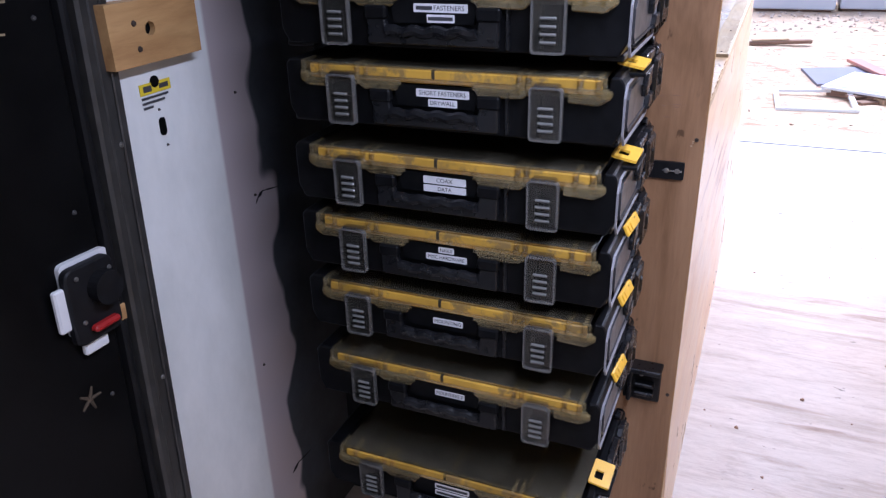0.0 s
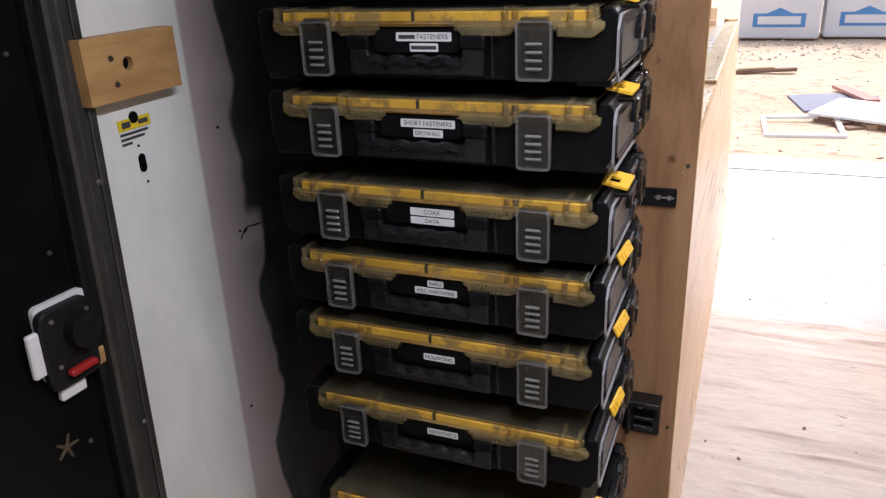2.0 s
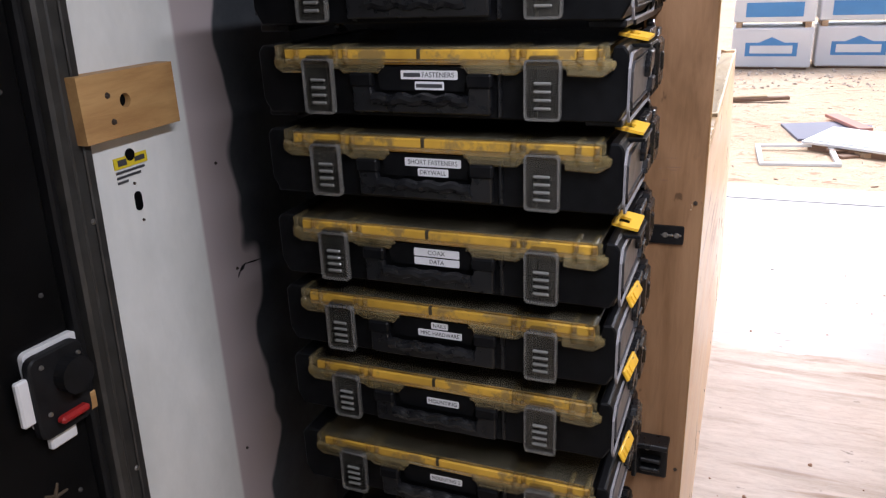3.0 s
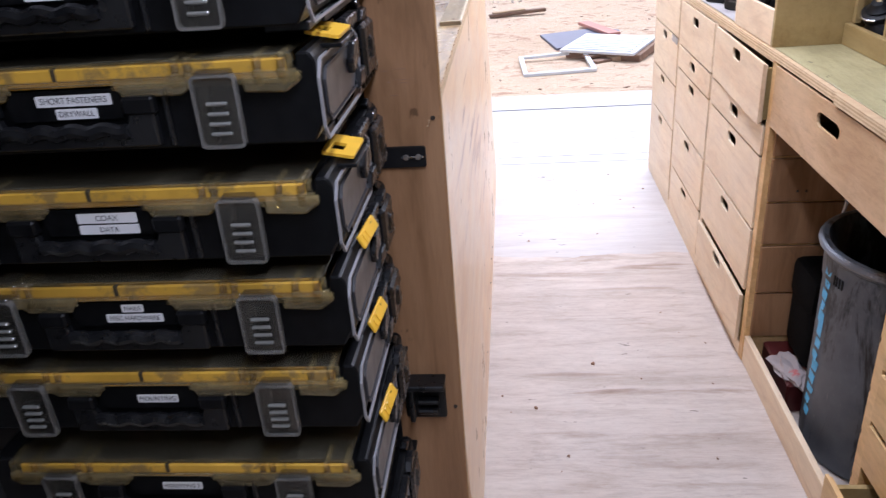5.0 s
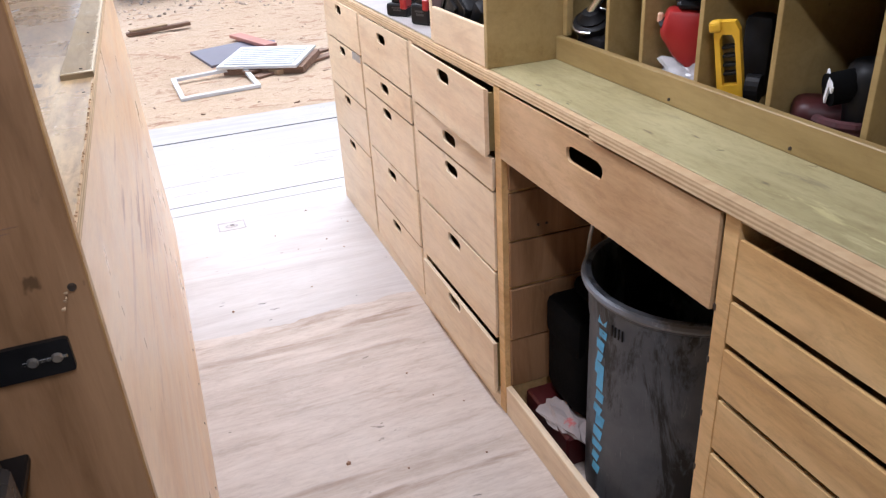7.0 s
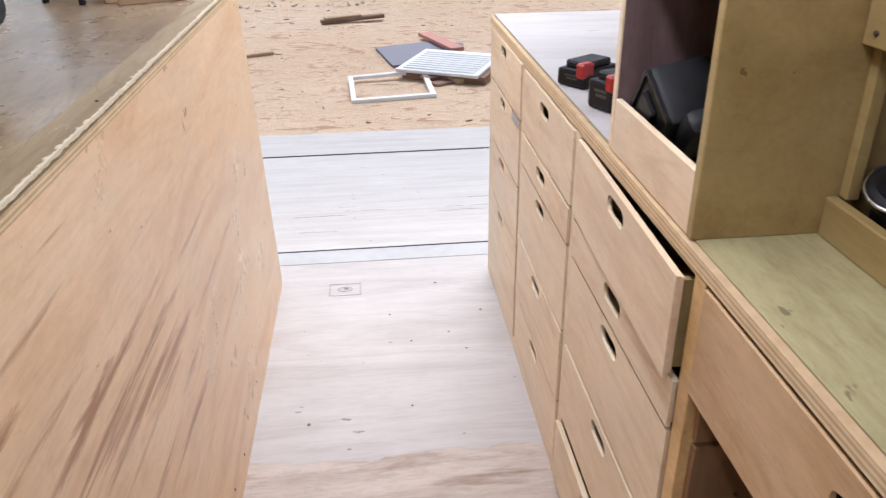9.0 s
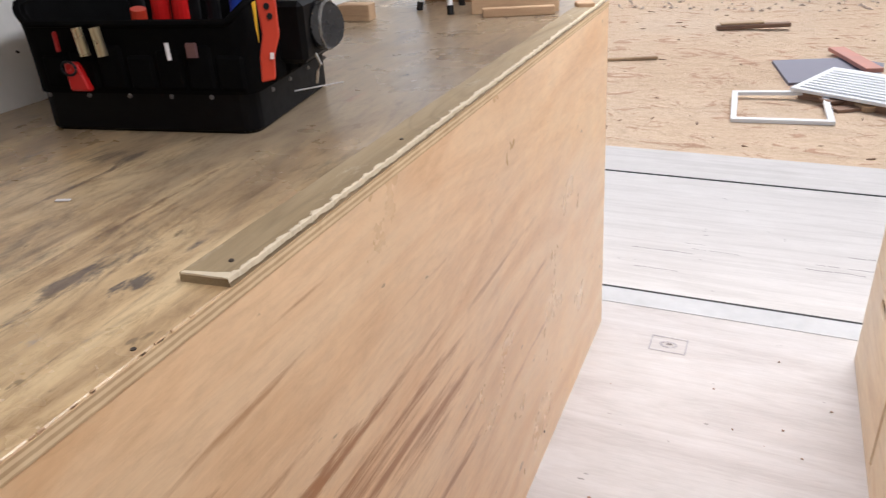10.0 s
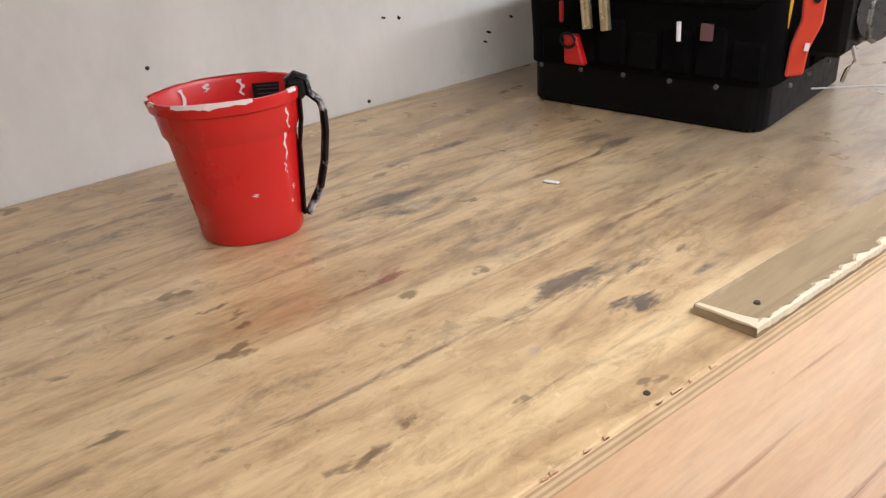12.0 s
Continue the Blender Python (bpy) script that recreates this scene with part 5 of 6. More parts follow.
screws(cub, [(CXF, 1.807, 0.010), (CXF, 2.129, 0.012)], (-1, 0, 0), 0.0035, M_DARKSCREW)
for y in (2.394, 2.262, 2.080, 1.890, 1.694, 1.50, 1.31):
    part("divider", box((CXF + 0.019, XR - 0.02, y - 0.006, y + 0.006, 0.004, 0.36), bevel=0.001), M_CUBBY, cub)
part("end_post", box((CXF + 0.019, CXF + 0.037, 2.574, 2.592, 0.058, 0.27), bevel=0.001), M_CUBBY, cub)
part("fascia", box((CXF, CXF + 0.018, 0.4, 2.592, 0.266, 0.40), bevel=0.002), M_CUBBY, cub, "scuffed upper fascia board")
screws(cub, [(CXF, 2.566, 0.284), (CXF, 2.313, 0.283)], (-1, 0, 0), 0.004, M_DARKSCREW)
part("shelf_bottom", box((CXF + 0.019, XR - 0.02, 0.4, 2.590, 0.0005, 0.004)), M_CUBBY, cub)
part("shelf_top", box((CXF + 0.019, XR - 0.02, 0.4, 2.590, 0.362, 0.378)), M_CUBBY, cub)
part("shelf_back", box((XR - 0.018, XR - 0.004, 0.4, 2.590, 0.0005, 0.80)), M_CUBBY, cub)
part("upper_shelf", box((CXF + 0.019, XR - 0.02, 0.4, 2.590, 0.70, 0.716)), M_CUBBY, cub)

bx = thing("charger_box", pose(0, 0, ZT), "tall open plywood box for chargers on the counter", "shelf box")
part("side_panel", box((FX + 0.008, XR - 0.004, 2.594, 2.612, 0.0, 0.90), bevel=0.0015), M_CUBBY, bx)
part("side_panel", box((FX + 0.0125, XR - 0.004, 2.974, 2.990, 0.0035, 0.90), bevel=0.001), M_PURPLEPLY, bx, "dark purple-brown side panel")
part("panel_edge", box((FX + 0.008, FX + 0.0122, 2.974, 2.990, 0.0035, 0.90), bevel=0.001), M_BIRCH, bx, "pale raw panel edge")
part("front_lip", box((FX + 0.009, FX + 0.021, 2.6125, 2.9735, 0.0, 0.097), bevel=0.0015), M_BIRCH, bx)
part("box_back", box((XR - 0.30, XR - 0.288, 2.613, 2.973, 0.0, 0.90)), M_CUBBY, bx)
# top out of view, added low to keep light out of the box
part("box_top", box((FX + 0.009, XR - 0.302, 2.613, 2.973, 0.38, 0.396)), M_CUBBY, bx)

ch = thing("battery_charger", pose(0.800, 2.845, ZT + 0.050, -46, -10, 4), "black battery charger leaning in the plywood box", "charger")
part("shell", box((-0.030, 0.075, -0.085, 0.085, 0.0, 0.112), bevel=0.012, segments=2), M_TOOLBLACK, ch, smooth=True)
part("face_frame", ring(rounded(-0.084, 0.084, 0.002, 0.111, 0.012, 3), rounded(-0.076, 0.076, 0.010, 0.103, 0.008, 3), -0.034, -0.028, "x"), M_TOOLBLACK, ch)
part("corner_trim", box((-0.037, -0.022, 0.066, 0.089, 0.098, 0.116), bevel=0.004), M_REDTOOL, ch)
part("corner_trim", box((-0.037, -0.022, 0.068, 0.089, -0.001, 0.014), bevel=0.004), M_REDTOOL, ch)
part("terminal", box((-0.038, -0.029, -0.05, 0.03, 0.04, 0.09), bevel=0.004), M_TOOLBLACK, ch)
part("cord_bulk", box((-0.02, 0.06, -0.12, -0.01, -0.04, 0.01), bevel=0.02, segments=2), M_TOOLBLACK, ch, smooth=True)

for x, y, a, w in ((0.815, 3.435, 35, 0.085), (0.835, 3.235, 25, 0.080)):
    bt = thing("battery_pack", pose(x, y, ZT + 0.004, 0, 0, a), "black and red cordless battery pack on the counter", "battery", "battery packs")
    tall = 0.062 if y < 3.3 else 0.042
    part("shell", box((-0.065, 0.065, -w / 2, w / 2, 0.0, tall), bevel=0.008, segments=2), M_TOOLBLACK, bt)
    part("rail", box((-0.05, 0.045, -w * 0.36, w * 0.36, tall - 0.001, tall + 0.016), bevel=0.004), M_TOOLBLACK, bt)
    part("release_tab", box((-0.070, -0.030, -w * 0.50, -w * 0.20, tall - 0.018, tall + 0.018), bevel=0.005), M_REDTOOL, bt, "red release tab")
    part("mark", box((-0.0655, -0.0652, -0.02, 0.012, tall * 0.45, tall * 0.56), (-0.0655, -0.0652, -0.02, 0.018, tall * 0.62, tall * 0.72)), M_RING, bt)

# tools standing in the compartments
sw = thing("angle_grinder", pose(0.985, 2.490, ZT + 0.004), "black angle grinder with bright metal head in a compartment", "power tool")
part("body", rod((0.05, -0.02, 0.05), (0.26, -0.01, 0.07), 0.034, 20), M_TOOLBLACK, sw, smooth=True)
part("stand_block", box((-0.04, 0.14, -0.055, 0.055, 0.0, 0.066), bevel=0.014, segments=2), M_TOOLBLACK, sw, smooth=True)
HEAD = pose(-0.012, 0.026, 0.092, 16, -22, 0) @ Matrix.Diagonal((0.82, 0.82, 0.9, 1))
part("wheel_guard", lathe([(0.018, -0.018), (0.052, -0.016), (0.056, -0.004), (0.056, 0.006), (0.050, 0.010), (0.018, 0.012)], 36), M_TOOLBLACK, sw, smooth=True, m=HEAD)
part("guard_rim", tube([(0.0565 * math.cos(0.2 * k - 0.6), 0.0565 * math.sin(0.2 * k - 0.6), 0.004) for k in range(24)], 0.0035, 8), M_CHROME, sw, "bright guard rim", smooth=True, m=HEAD)
part("gear_head", lathe([(0.040, 0.010), (0.042, 0.016), (0.030, 0.024), (0.024, 0.034), (0.010, 0.038)], 24), M_TOOLBLACK, sw, "black gear head", smooth=True, m=HEAD)
part("spindle_arm", rod((-0.020, 0.020, 0.118), (-0.004, -0.018, 0.178), 0.012, 16), M_CHROME, sw, "bright spindle housing", smooth=True)
part("collar", rod((-0.006, -0.012, 0.168), (0.002, -0.032, 0.198), 0.019, 18, None, 0.016), M_CHROME, sw, "bright collar", smooth=True)
part("side_handle", rod((0.004, -0.036, 0.190), (0.05, -0.050, 0.150), 0.013, 14), M_CHROME, sw, "bright side arm", smooth=True)
# added black cases that stand in for the darkness deep in the compartments
for name, x, y0, y1, z1 in (("dark_filler_case", 1.20, 2.404, 2.560, 0.26), ("dark_filler_case", 1.14, 2.272, 2.384, 0.21), ("dark_filler_case", 1.17, 2.092, 2.250, 0.25), ("dark_filler_case", 1.12, 1.902, 2.068, 0.27), ("dark_filler_case", 1.16, 1.706, 1.878, 0.25), ("dark_filler_case", 1.10, 1.512, 1.682, 0.22)):
    tcase = thing(name, pose(x, (y0 + y1) / 2, ZT + 0.004), "soft black case added to darken the back of a compartment", "tool case", "tool cases in the cubby")
    hw = (y1 - y0) / 2 - 0.008
    part("case_body", box((0.0, 0.20, -hw, hw, 0.0, z1), bevel=0.022, segments=2), M_BAGCLOTH, tcase, smooth=True)
    part("zip_band", box((-0.003, 0.02, -hw + 0.018, hw - 0.018, z1 * 0.62, z1 * 0.66), bevel=0.002), M_TOOLBLACK, tcase)
    part("grip", tube([(-0.004, -0.03, z1 * 0.80), (-0.018, -0.022, z1 * 0.82), (-0.020, 0.022, z1 * 0.82), (-0.004, 0.03, z1 * 0.80)], 0.006, 8), M_TOOLBLACK, tcase, smooth=True)

rt = thing("red_vacuum_tool", pose(1.008, 2.178, ZT + 0.036, 0, 4, -35), "red cordless tool with black top in a compartment", "power tool")
rt.scale = (0.90, 0.86, 0.80)
part("body", prism([(-0.055, 0.055), (-0.088, 0.105), (-0.075, 0.165), (0.09, 0.165), (0.10, 0.09), (0.045, 0.0), (0.005, 0.0)], -0.040, 0.040, "y", bevel=0.012, rounds=2), M_REDTOOL, rt, smooth=True)
part("top_cover", box((-0.06, 0.09, -0.04, 0.04, 0.168, 0.188), bevel=0.008), M_TOOLBLACK, rt)
part("nozzle", rod((-0.085, 0.0, 0.115), (-0.055, 0.0, 0.13), 0.022, 16), M_TOOLBLACK, rt)
part("nozzle_tip", box((-0.096, -0.084, -0.012, 0.006, 0.128, 0.152), bevel=0.003), plain("amber_lens", (0.75, 0.45, 0.30), 0.3), rt, "pale amber lens")
part("switch", box((0.0, 0.04, -0.044, -0.038, 0.10, 0.13), bevel=0.003), M_TOOLBLACK, rt)
part("switch", box((0.02, 0.045, -0.02, 0.0, 0.187, 0.193), bevel=0.002), M_CHROME, rt)

pb = thing("plastic_bag", pose(0.992, 2.165, ZT + 0.036, 0, 0, 10), "crumpled clear plastic bag with white contents", "bag")
part("film", blob(3, 0.046, 0.072, 0.032, 1.1, 4), M_FILM, pb, smooth=True)
part("contents", blob(5, 0.030, 0.050, 0.020, 0.6, 3), M_LABEL, pb)

yb = thing("yellow_tool_bracket", pose(0.972, 2.010, ZT + 0.004, 0, 0, -58), "yellow plastic tool frame with black motor in a compartment", "power tool")
yb.scale = (0.80, 0.80, 0.97)
fr_m = pose(0, 0, 0, 8, -8, 0)
part("frame", ring([(-0.030, 0.02), (0.028, 0.02), (0.025, 0.165), (0.016, 0.182), (-0.020, 0.184), (-0.031, 0.168)], [(-0.018, 0.062), (0.016, 0.062), (0.014, 0.148), (0.009, 0.158), (-0.012, 0.160), (-0.019, 0.150)], -0.009, 0.009, "y"), M_YELLOW, yb, m=fr_m)
part("hook", box((-0.040, -0.012, -0.018, 0.010, 0.166, 0.186), bevel=0.006, segments=2), M_YELLOW, yb, m=fr_m)
part("motor", box((-0.005, 0.060, 0.018, 0.075, 0.03, 0.185), bevel=0.016, segments=2), M_TOOLBLACK, yb, smooth=True)
for k in range(4):
    part("vent_rib", box((-0.016, 0.014, -0.004, 0.012, 0.080 + 0.017 * k, 0.086 + 0.017 * k), bevel=0.001), M_TOOLBLACK, yb, m=fr_m)
part("foot", box((-0.032, 0.026, -0.022, 0.022, 0.0, 0.044), bevel=0.014, segments=2), M_YELLOW, yb, smooth=True)
part("wheel", rod((0.030, -0.020, 0.060), (0.060, -0.020, 0.060), 0.026, 18), M_TOOLBLACK, yb)

dk = thing("dark_red_tool", pose(1.045, 1.785, ZT + 0.004, 0, 0, -35), "dark red and black tool lying in a compartment", "power tool")
part("body", box((-0.11, 0.0, -0.030, 0.055, 0.02, 0.072), bevel=0.020, segments=3), plain("dark_red", (0.05, 0.003, 0.004), 0.55), dk, smooth=True)
part("grip", box((-0.045, 0.06, -0.075, 0.02, 0.0, 0.145), bevel=0.028, segments=3), M_TOOLBLACK, dk, smooth=True)
part("barrel", rod((-0.075, -0.045, 0.10), (-0.02, -0.035, 0.11), 0.026, 18), M_BAGCLOTH, dk, smooth=True)
part("mark", box((-0.003, 0.0, -0.026, 0.022, 0.012, 0.022), (-0.003, 0.0, -0.008, 0.003, -0.022, 0.012)), M_LABEL, dk, "white bar mark", m=pose(-0.0745, -0.045, 0.102, 24, 0, 0))
rope = thing("dark_red_rope", pose(0.995, 1.775, ZT + 0.004), "coil of dark red cord in a compartment", "cord")
part("coil", tube([(0.05 * math.cos(0.5 * k) * (1 - 0.006 * k), 0.07 * math.sin(0.5 * k) * (1 - 0.006 * k), 0.012 + 0.0012 * k) for k in range(40)], 0.009, 8), plain("cord_red", (0.07, 0.018, 0.02), 0.9, 0.0, 0.5, 90), rope)
pd = thing("black_tool_pouch", pose(1.1, 2.305, ZT + 0.004), "black tool pouch in a compartment", "pouch")
part("pouch", box((-0.10, 0.12, -0.05, 0.05, 0.0, 0.06), bevel=0.02, segments=2), M_BAGCLOTH, pd)

# ---- inside the recess: bin, bag, box ----
can = thing("waste_bin", pose(0.998, 2.110, 0.0), "grey round plastic bin with scuffs and blue tape", "bin")
prof = [(0.180, 0.0), (0.212, 0.008), (0.2135, 0.02), (0.2155, 0.50), (0.219, 0.512), (0.223, 0.585), (0.231, 0.592), (0.233, 0.606), (0.228, 0.616), (0.217, 0.616), (0.213, 0.60), (0.208, 0.50), (0.204, 0.03), (0.0, 0.025)]
part("shell", lathe(prof[:-1] + [(0.02, 0.025)], 56), M_CAN, can, smooth=True)
part("rim", tube([(0.2305 * math.cos(2 * math.pi * k / 56), 0.2305 * math.sin(2 * math.pi * k / 56), 0.606) for k in range(57)], 0.0095, 8), M_CAN_RIM, can, "worn pale rim", smooth=True)
for k in range(13):
    z0 = 0.10 + 0.036 * k
    tape = bmesh.new()
    a = radians(178 + random.uniform(-2, 2))
    h, w = random.uniform(0.022, 0.038), radians(random.uniform(3.5, 6.5))
    r = lambda z: 0.2135 + (0.2155 - 0.2135) * (z - 0.02) / 0.48 + 0.0012 + (0.004 if z > 0.50 else 0)
    q = [tape.verts.new((r(z) * math.cos(b), r(z) * math.sin(b), z)) for b, z in ((a - w, z0), (a + w * random.uniform(0.4, 1), z0 + random.uniform(-0.006, 0.006)), (a + w, z0 + h), (a - w * random.uniform(0.5, 1), z0 + h))]
    tape.faces.new(q)
    part("tape_scrap", tape, M_TAPE, can, "torn blue tape scrap")
lett = bmesh.new()
for k in range(4):
    a = radians(189 + 2.6 * k)
    rod((0.2222 * math.cos(a), 0.2222 * math.sin(a), 0.527), (0.2226 * math.cos(a), 0.2226 * math.sin(a), 0.552), 0.0022, 6, lett)
part("moulded_mark", lett, M_TOOLBLACK, can, "raised moulded marks below the rim")
hose = thing("clear_hose", pose(1.0, 2.30, 0.0), "thin clear hose looped behind the bin", "hose")
part("hose", tube([(-0.06 + 0.02 * math.sin(k * 0.4), 0.10 - 0.008 * k * math.cos(k * 0.13), 0.40 + 0.30 * math.sin(math.pi * k / 16)) for k in range(17)] + [(-0.05, 0.02, 0.2), (-0.03, 0.0, 0.005)], 0.005, 8), M_FILM, hose, smooth=True)
bg = thing("black_bag", pose(0.950, 2.395, 0.098), "soft black bag on a red box in the recess", "bag")
part("bag_body", box((-0.12, 0.20, -0.120, 0.09, 0.0, 0.31), bevel=0.05, segments=3), M_BAGCLOTH, bg, smooth=True)
part("bag_flap", box((-0.126, 0.18, -0.108, 0.08, 0.19, 0.318), bevel=0.03, segments=2), M_BAGCLOTH, bg, smooth=True)
part("bag_top", box((-0.05, 0.17, -0.06, 0.07, 0.29, 0.36), bevel=0.03, segments=2), M_BAGCLOTH, bg, smooth=True)
rb = thing("red_box", pose(0.93, 2.37, 0.0), "dark red box under papers in the recess", "box")
part("carton", box((-0.15, 0.25, -0.12, 0.12, 0.0, 0.097), bevel=0.006), plain("box_red", (0.06, 0.004, 0.005), 0.45, 0.0, 0.4, 12), rb)
rag = thing("paper_rag", pose(0.815, 2.31, 0.098), "crumpled white rag with red print", "rag")
part("cloth", blob(9, 0.045, 0.085, 0.016, 0.9, 3), plain("rag_white", (0.30, 0.26, 0.25), 0.8, 0.0, 0.2, 14, 0.2, 0.3, (0.45, 0.08, 0.08)), rag)

# ---- things on the bench ----
bucket = thing("paint_pail", pose(-0.647, 2.292, ZB, 0, 0, 66.7), "red plastic paint pail with white paint splashes", "bucket")
H = 0.168


def pail_at(a, z, out=0.0):
    """A point of the pail's wall: D-shaped, upright at the strap, leaning out to a spout on the other side."""
    k = max(0.0, z) / H
    c, s = math.cos(a), math.sin(a)
    right, left, deep = 0.058 + 0.014 * k, 0.058 + 0.020 * k ** 1.2, 0.047 + 0.010 * k
    x = math.copysign(abs(c) ** 0.78, c) * (right if c > 0 else left)
    y = math.copysign(abs(s) ** 0.82, s) * deep * (1.0 - 0.40 * max(0.0, -x / left) ** 3.0)
    far = math.hypot(x, y)
    return Vector((x * (1 + out / far), y * (1 + out / far), z))


pail = bmesh.new()
rows = [[pail.verts.new(pail_at(2 * math.pi * k / 72, z, out)) for k in range(72)] for out, z in
        ((-0.008, 0.0), (-0.002, 0.001), (0.0, 0.006), (0.0, 0.06), (0.0, 0.118), (0.0005, 0.122), (0.0035, 0.128), (0.0035, H - 0.014), (0.0065, H - 0.013), (0.0075, H - 0.003), (0.0065, H), (0.002, H), (0.0, H - 0.004), (-0.0015, 0.12), (-0.003, 0.01))]
for a, b in zip(rows, rows[1:]):
    for k in range(72):
        pail.faces.new((a[k], a[(k + 1) % 72], b[(k + 1) % 72], b[k]))
pail.faces.new(rows[-1])
pail.faces.new(rows[0][::-1])
part("pail", pail, M_RED, bucket, "red plastic pail", smooth=True)


def paint_run(name, a, z1, z0, w, out, label):
    """A ragged run of dried paint down the wall."""
    run, rows = bmesh.new(), []
    for k in range(9):
        z = z1 + (z0 - z1) * k / 8
        aa = radians(a + 1.6 * math.sin(k * 1.3 + a))
        ww = radians(0.65 * w * (1.0 - 0.55 * k / 8 + 0.4 * math.sin(k * 2.1 + a)))
        step = 0.0035 if out > 0 and z > 0.126 else 0.0
        rows.append([run.verts.new(pail_at(b, z, out + step)) for b in (aa - ww, aa, aa + ww)])
    for u, v2 in zip(rows, rows[1:]):
        for q in range(2):
            run.faces.new((u[q], u[q + 1], v2[q + 1], v2[q]))
    part(name, run, M_SPLASH, bucket, label, smooth=True)


for a, z1, z0, w in ((318, 0.150, 0.128, 2.2), (315, 0.123, 0.092, 2.6), (312, 0.09, 0.078, 1.6), (190, 0.094, 0.072, 8), (194, 0.064, 0.044, 6), (322, 0.062, 0.056, 2.0), (318, 0.045, 0.041, 1.8), (276, 0.062, 0.058, 2.4)):
    paint_run("paint_drip", a, z1, z0, w, 0.0008, "white paint drip")
for a, z0, w in ((128, 0.120, 3.2), (82, 0.145, 2.6), (104, 0.155, 3.5)):
    paint_run("paint_drip", a, H - 0.004, z0, w, -0.0022, "white paint drip inside")
spl = bmesh.new()
for a0, a1, wide in ((120, 172, 1.0), (176, 196, 1.0), (236, 284, 0.8), (318, 332, 0.8), (60, 112, 0.55), (204, 216, 0.5)):
    rows = []
    for k in range(19):
        a = radians(a0 + (a1 - a0) * k / 18)
        e = math.sin(math.pi * k / 18) ** 0.5
        n1 = noise.noise(Vector((a * 11, a0, 0)))
        rows.append([spl.verts.new(q) for q in (pail_at(a, H - 0.002 - 0.007 * e * max(0.0, n1 + 0.25) * wide, 0.0082), pail_at(a, H + 0.0012, 0.0068), pail_at(a, H + 0.0012, 0.0066 - 0.0055 * wide * e * (0.7 + 0.6 * n1) - 0.0003))])
    for u, v2 in zip(rows, rows[1:]):
        for q in range(2):
            spl.faces.new((u[q], u[q + 1], v2[q + 1], v2[q]))
tagged(part("rim_splash", spl, M_SPLASH, bucket, "white paint on the rim"), kind="stuff")
tag_mount = pail_at(radians(52), H - 0.020, -0.004)
tag_plate = part("tag", box((-0.019, 0.019, -0.0012, 0.0, -0.011, 0.011)), M_TOOLBLACK, bucket, "black printed tag inside", m=Matrix.Translation(tag_mount) @ pose(0, 0, 0, -3, 0, -14))
part("print_bars", box(*[(-0.014, 0.015, -0.0017, -0.0012, z, z + 0.0014) for z in (-0.007, -0.002, 0.003, 0.007)]), M_RING, tag_plate)
SY = -0.014
part("strap_back", tube([(0.076, SY, H - 0.006), (0.074, SY, 0.13), (0.068, SY, 0.10), (0.0635, SY, 0.05), (0.0605, SY, 0.018)], 0.010, 10, 0.25, Vector((0, 1, 0))), M_RUBBER, bucket, "black strip along the pail wall beside the strap", smooth=True)
part("strap", tube([(0.064, SY, H + 0.002), (0.074, SY, H + 0.009), (0.084, SY, H + 0.004), (0.086, SY, H - 0.012), (0.096, SY, H - 0.022), (0.099, SY, H - 0.034), (0.098, SY, 0.110), (0.092, SY, 0.075), (0.083, SY, 0.045), (0.066, SY, 0.016)], 0.0105, 10, 0.42, Vector((0, 1, 0))), M_STRAP, bucket, "black rubber strap spattered with paint", smooth=True)
part("strap_clip", box((0.062, 0.083, SY - 0.013, SY + 0.013, H - 0.016, H + 0.006), bevel=0.004), M_RUBBER, bucket)

bag = thing("tool_bag", pose(-0.622, 3.066, ZB, 0, 0, 10.0), "open black tool bag with hard base and tools inside", "tool bag")
BW, BD = 0.197, 0.165
part("base_tray", prism(rounded(-BW, BW, -BD, BD, 0.03, 5), 0.0, 0.072, "z", bevel=0.006), M_BAGBASE, bag, "moulded rubber base", smooth=True)
wall = bmesh.new()
rows = []
for z, k in ((0.066, 1.02), (0.10, 1.02), (0.16, 1.03), (0.195, 1.04), (0.208, 1.04), (0.208, 0.99), (0.16, 0.97), (0.075, 0.95)):
    rows.append([wall.verts.new((x * k, y * k, z - (0.048 * (1 - (abs(x) / BW) ** 6) if z > 0.19 else 0))) for x, y in rounded(-BW, BW, -BD, BD, 0.03, 5)])
for a, b in zip(rows, rows[1:]):
    n = len(a)
    for i in range(n):
        wall.faces.new((a[i], a[(i + 1) % n], b[(i + 1) % n], b[i]))
wall.faces.new(rows[-1])
part("canvas_wall", wall, M_BAGCLOTH, bag, "black canvas wall", smooth=True)
edge_pts = [(x * 1.04, y * 1.04, 0.208 - 0.048 * (1 - (abs(x) / BW) ** 6)) for x, y in rounded(-BW, BW, -BD, BD, 0.03, 5)]
part("rim_binding", tube(edge_pts + edge_pts[:1], 0.006, 8), M_BAGCLOTH, bag, smooth=True)
for k in range(7):
    x = -0.165 + 0.052 * k
    part("pocket", box((x, x + 0.045, -BD * 1.03 - 0.004, -BD * 1.0, 0.074, 0.128 + 0.008 * (k % 3)), bevel=0.006), M_BAGCLOTH, bag)
for k in range(5):
    y = -0.12 + 0.052 * k
    part("pocket", box((BW * 1.0, BW * 1.05 + 0.014, y, y + 0.046, 0.074, 0.140 + 0.01 * (k % 2)), bevel=0.006), M_BAGCLOTH, bag)
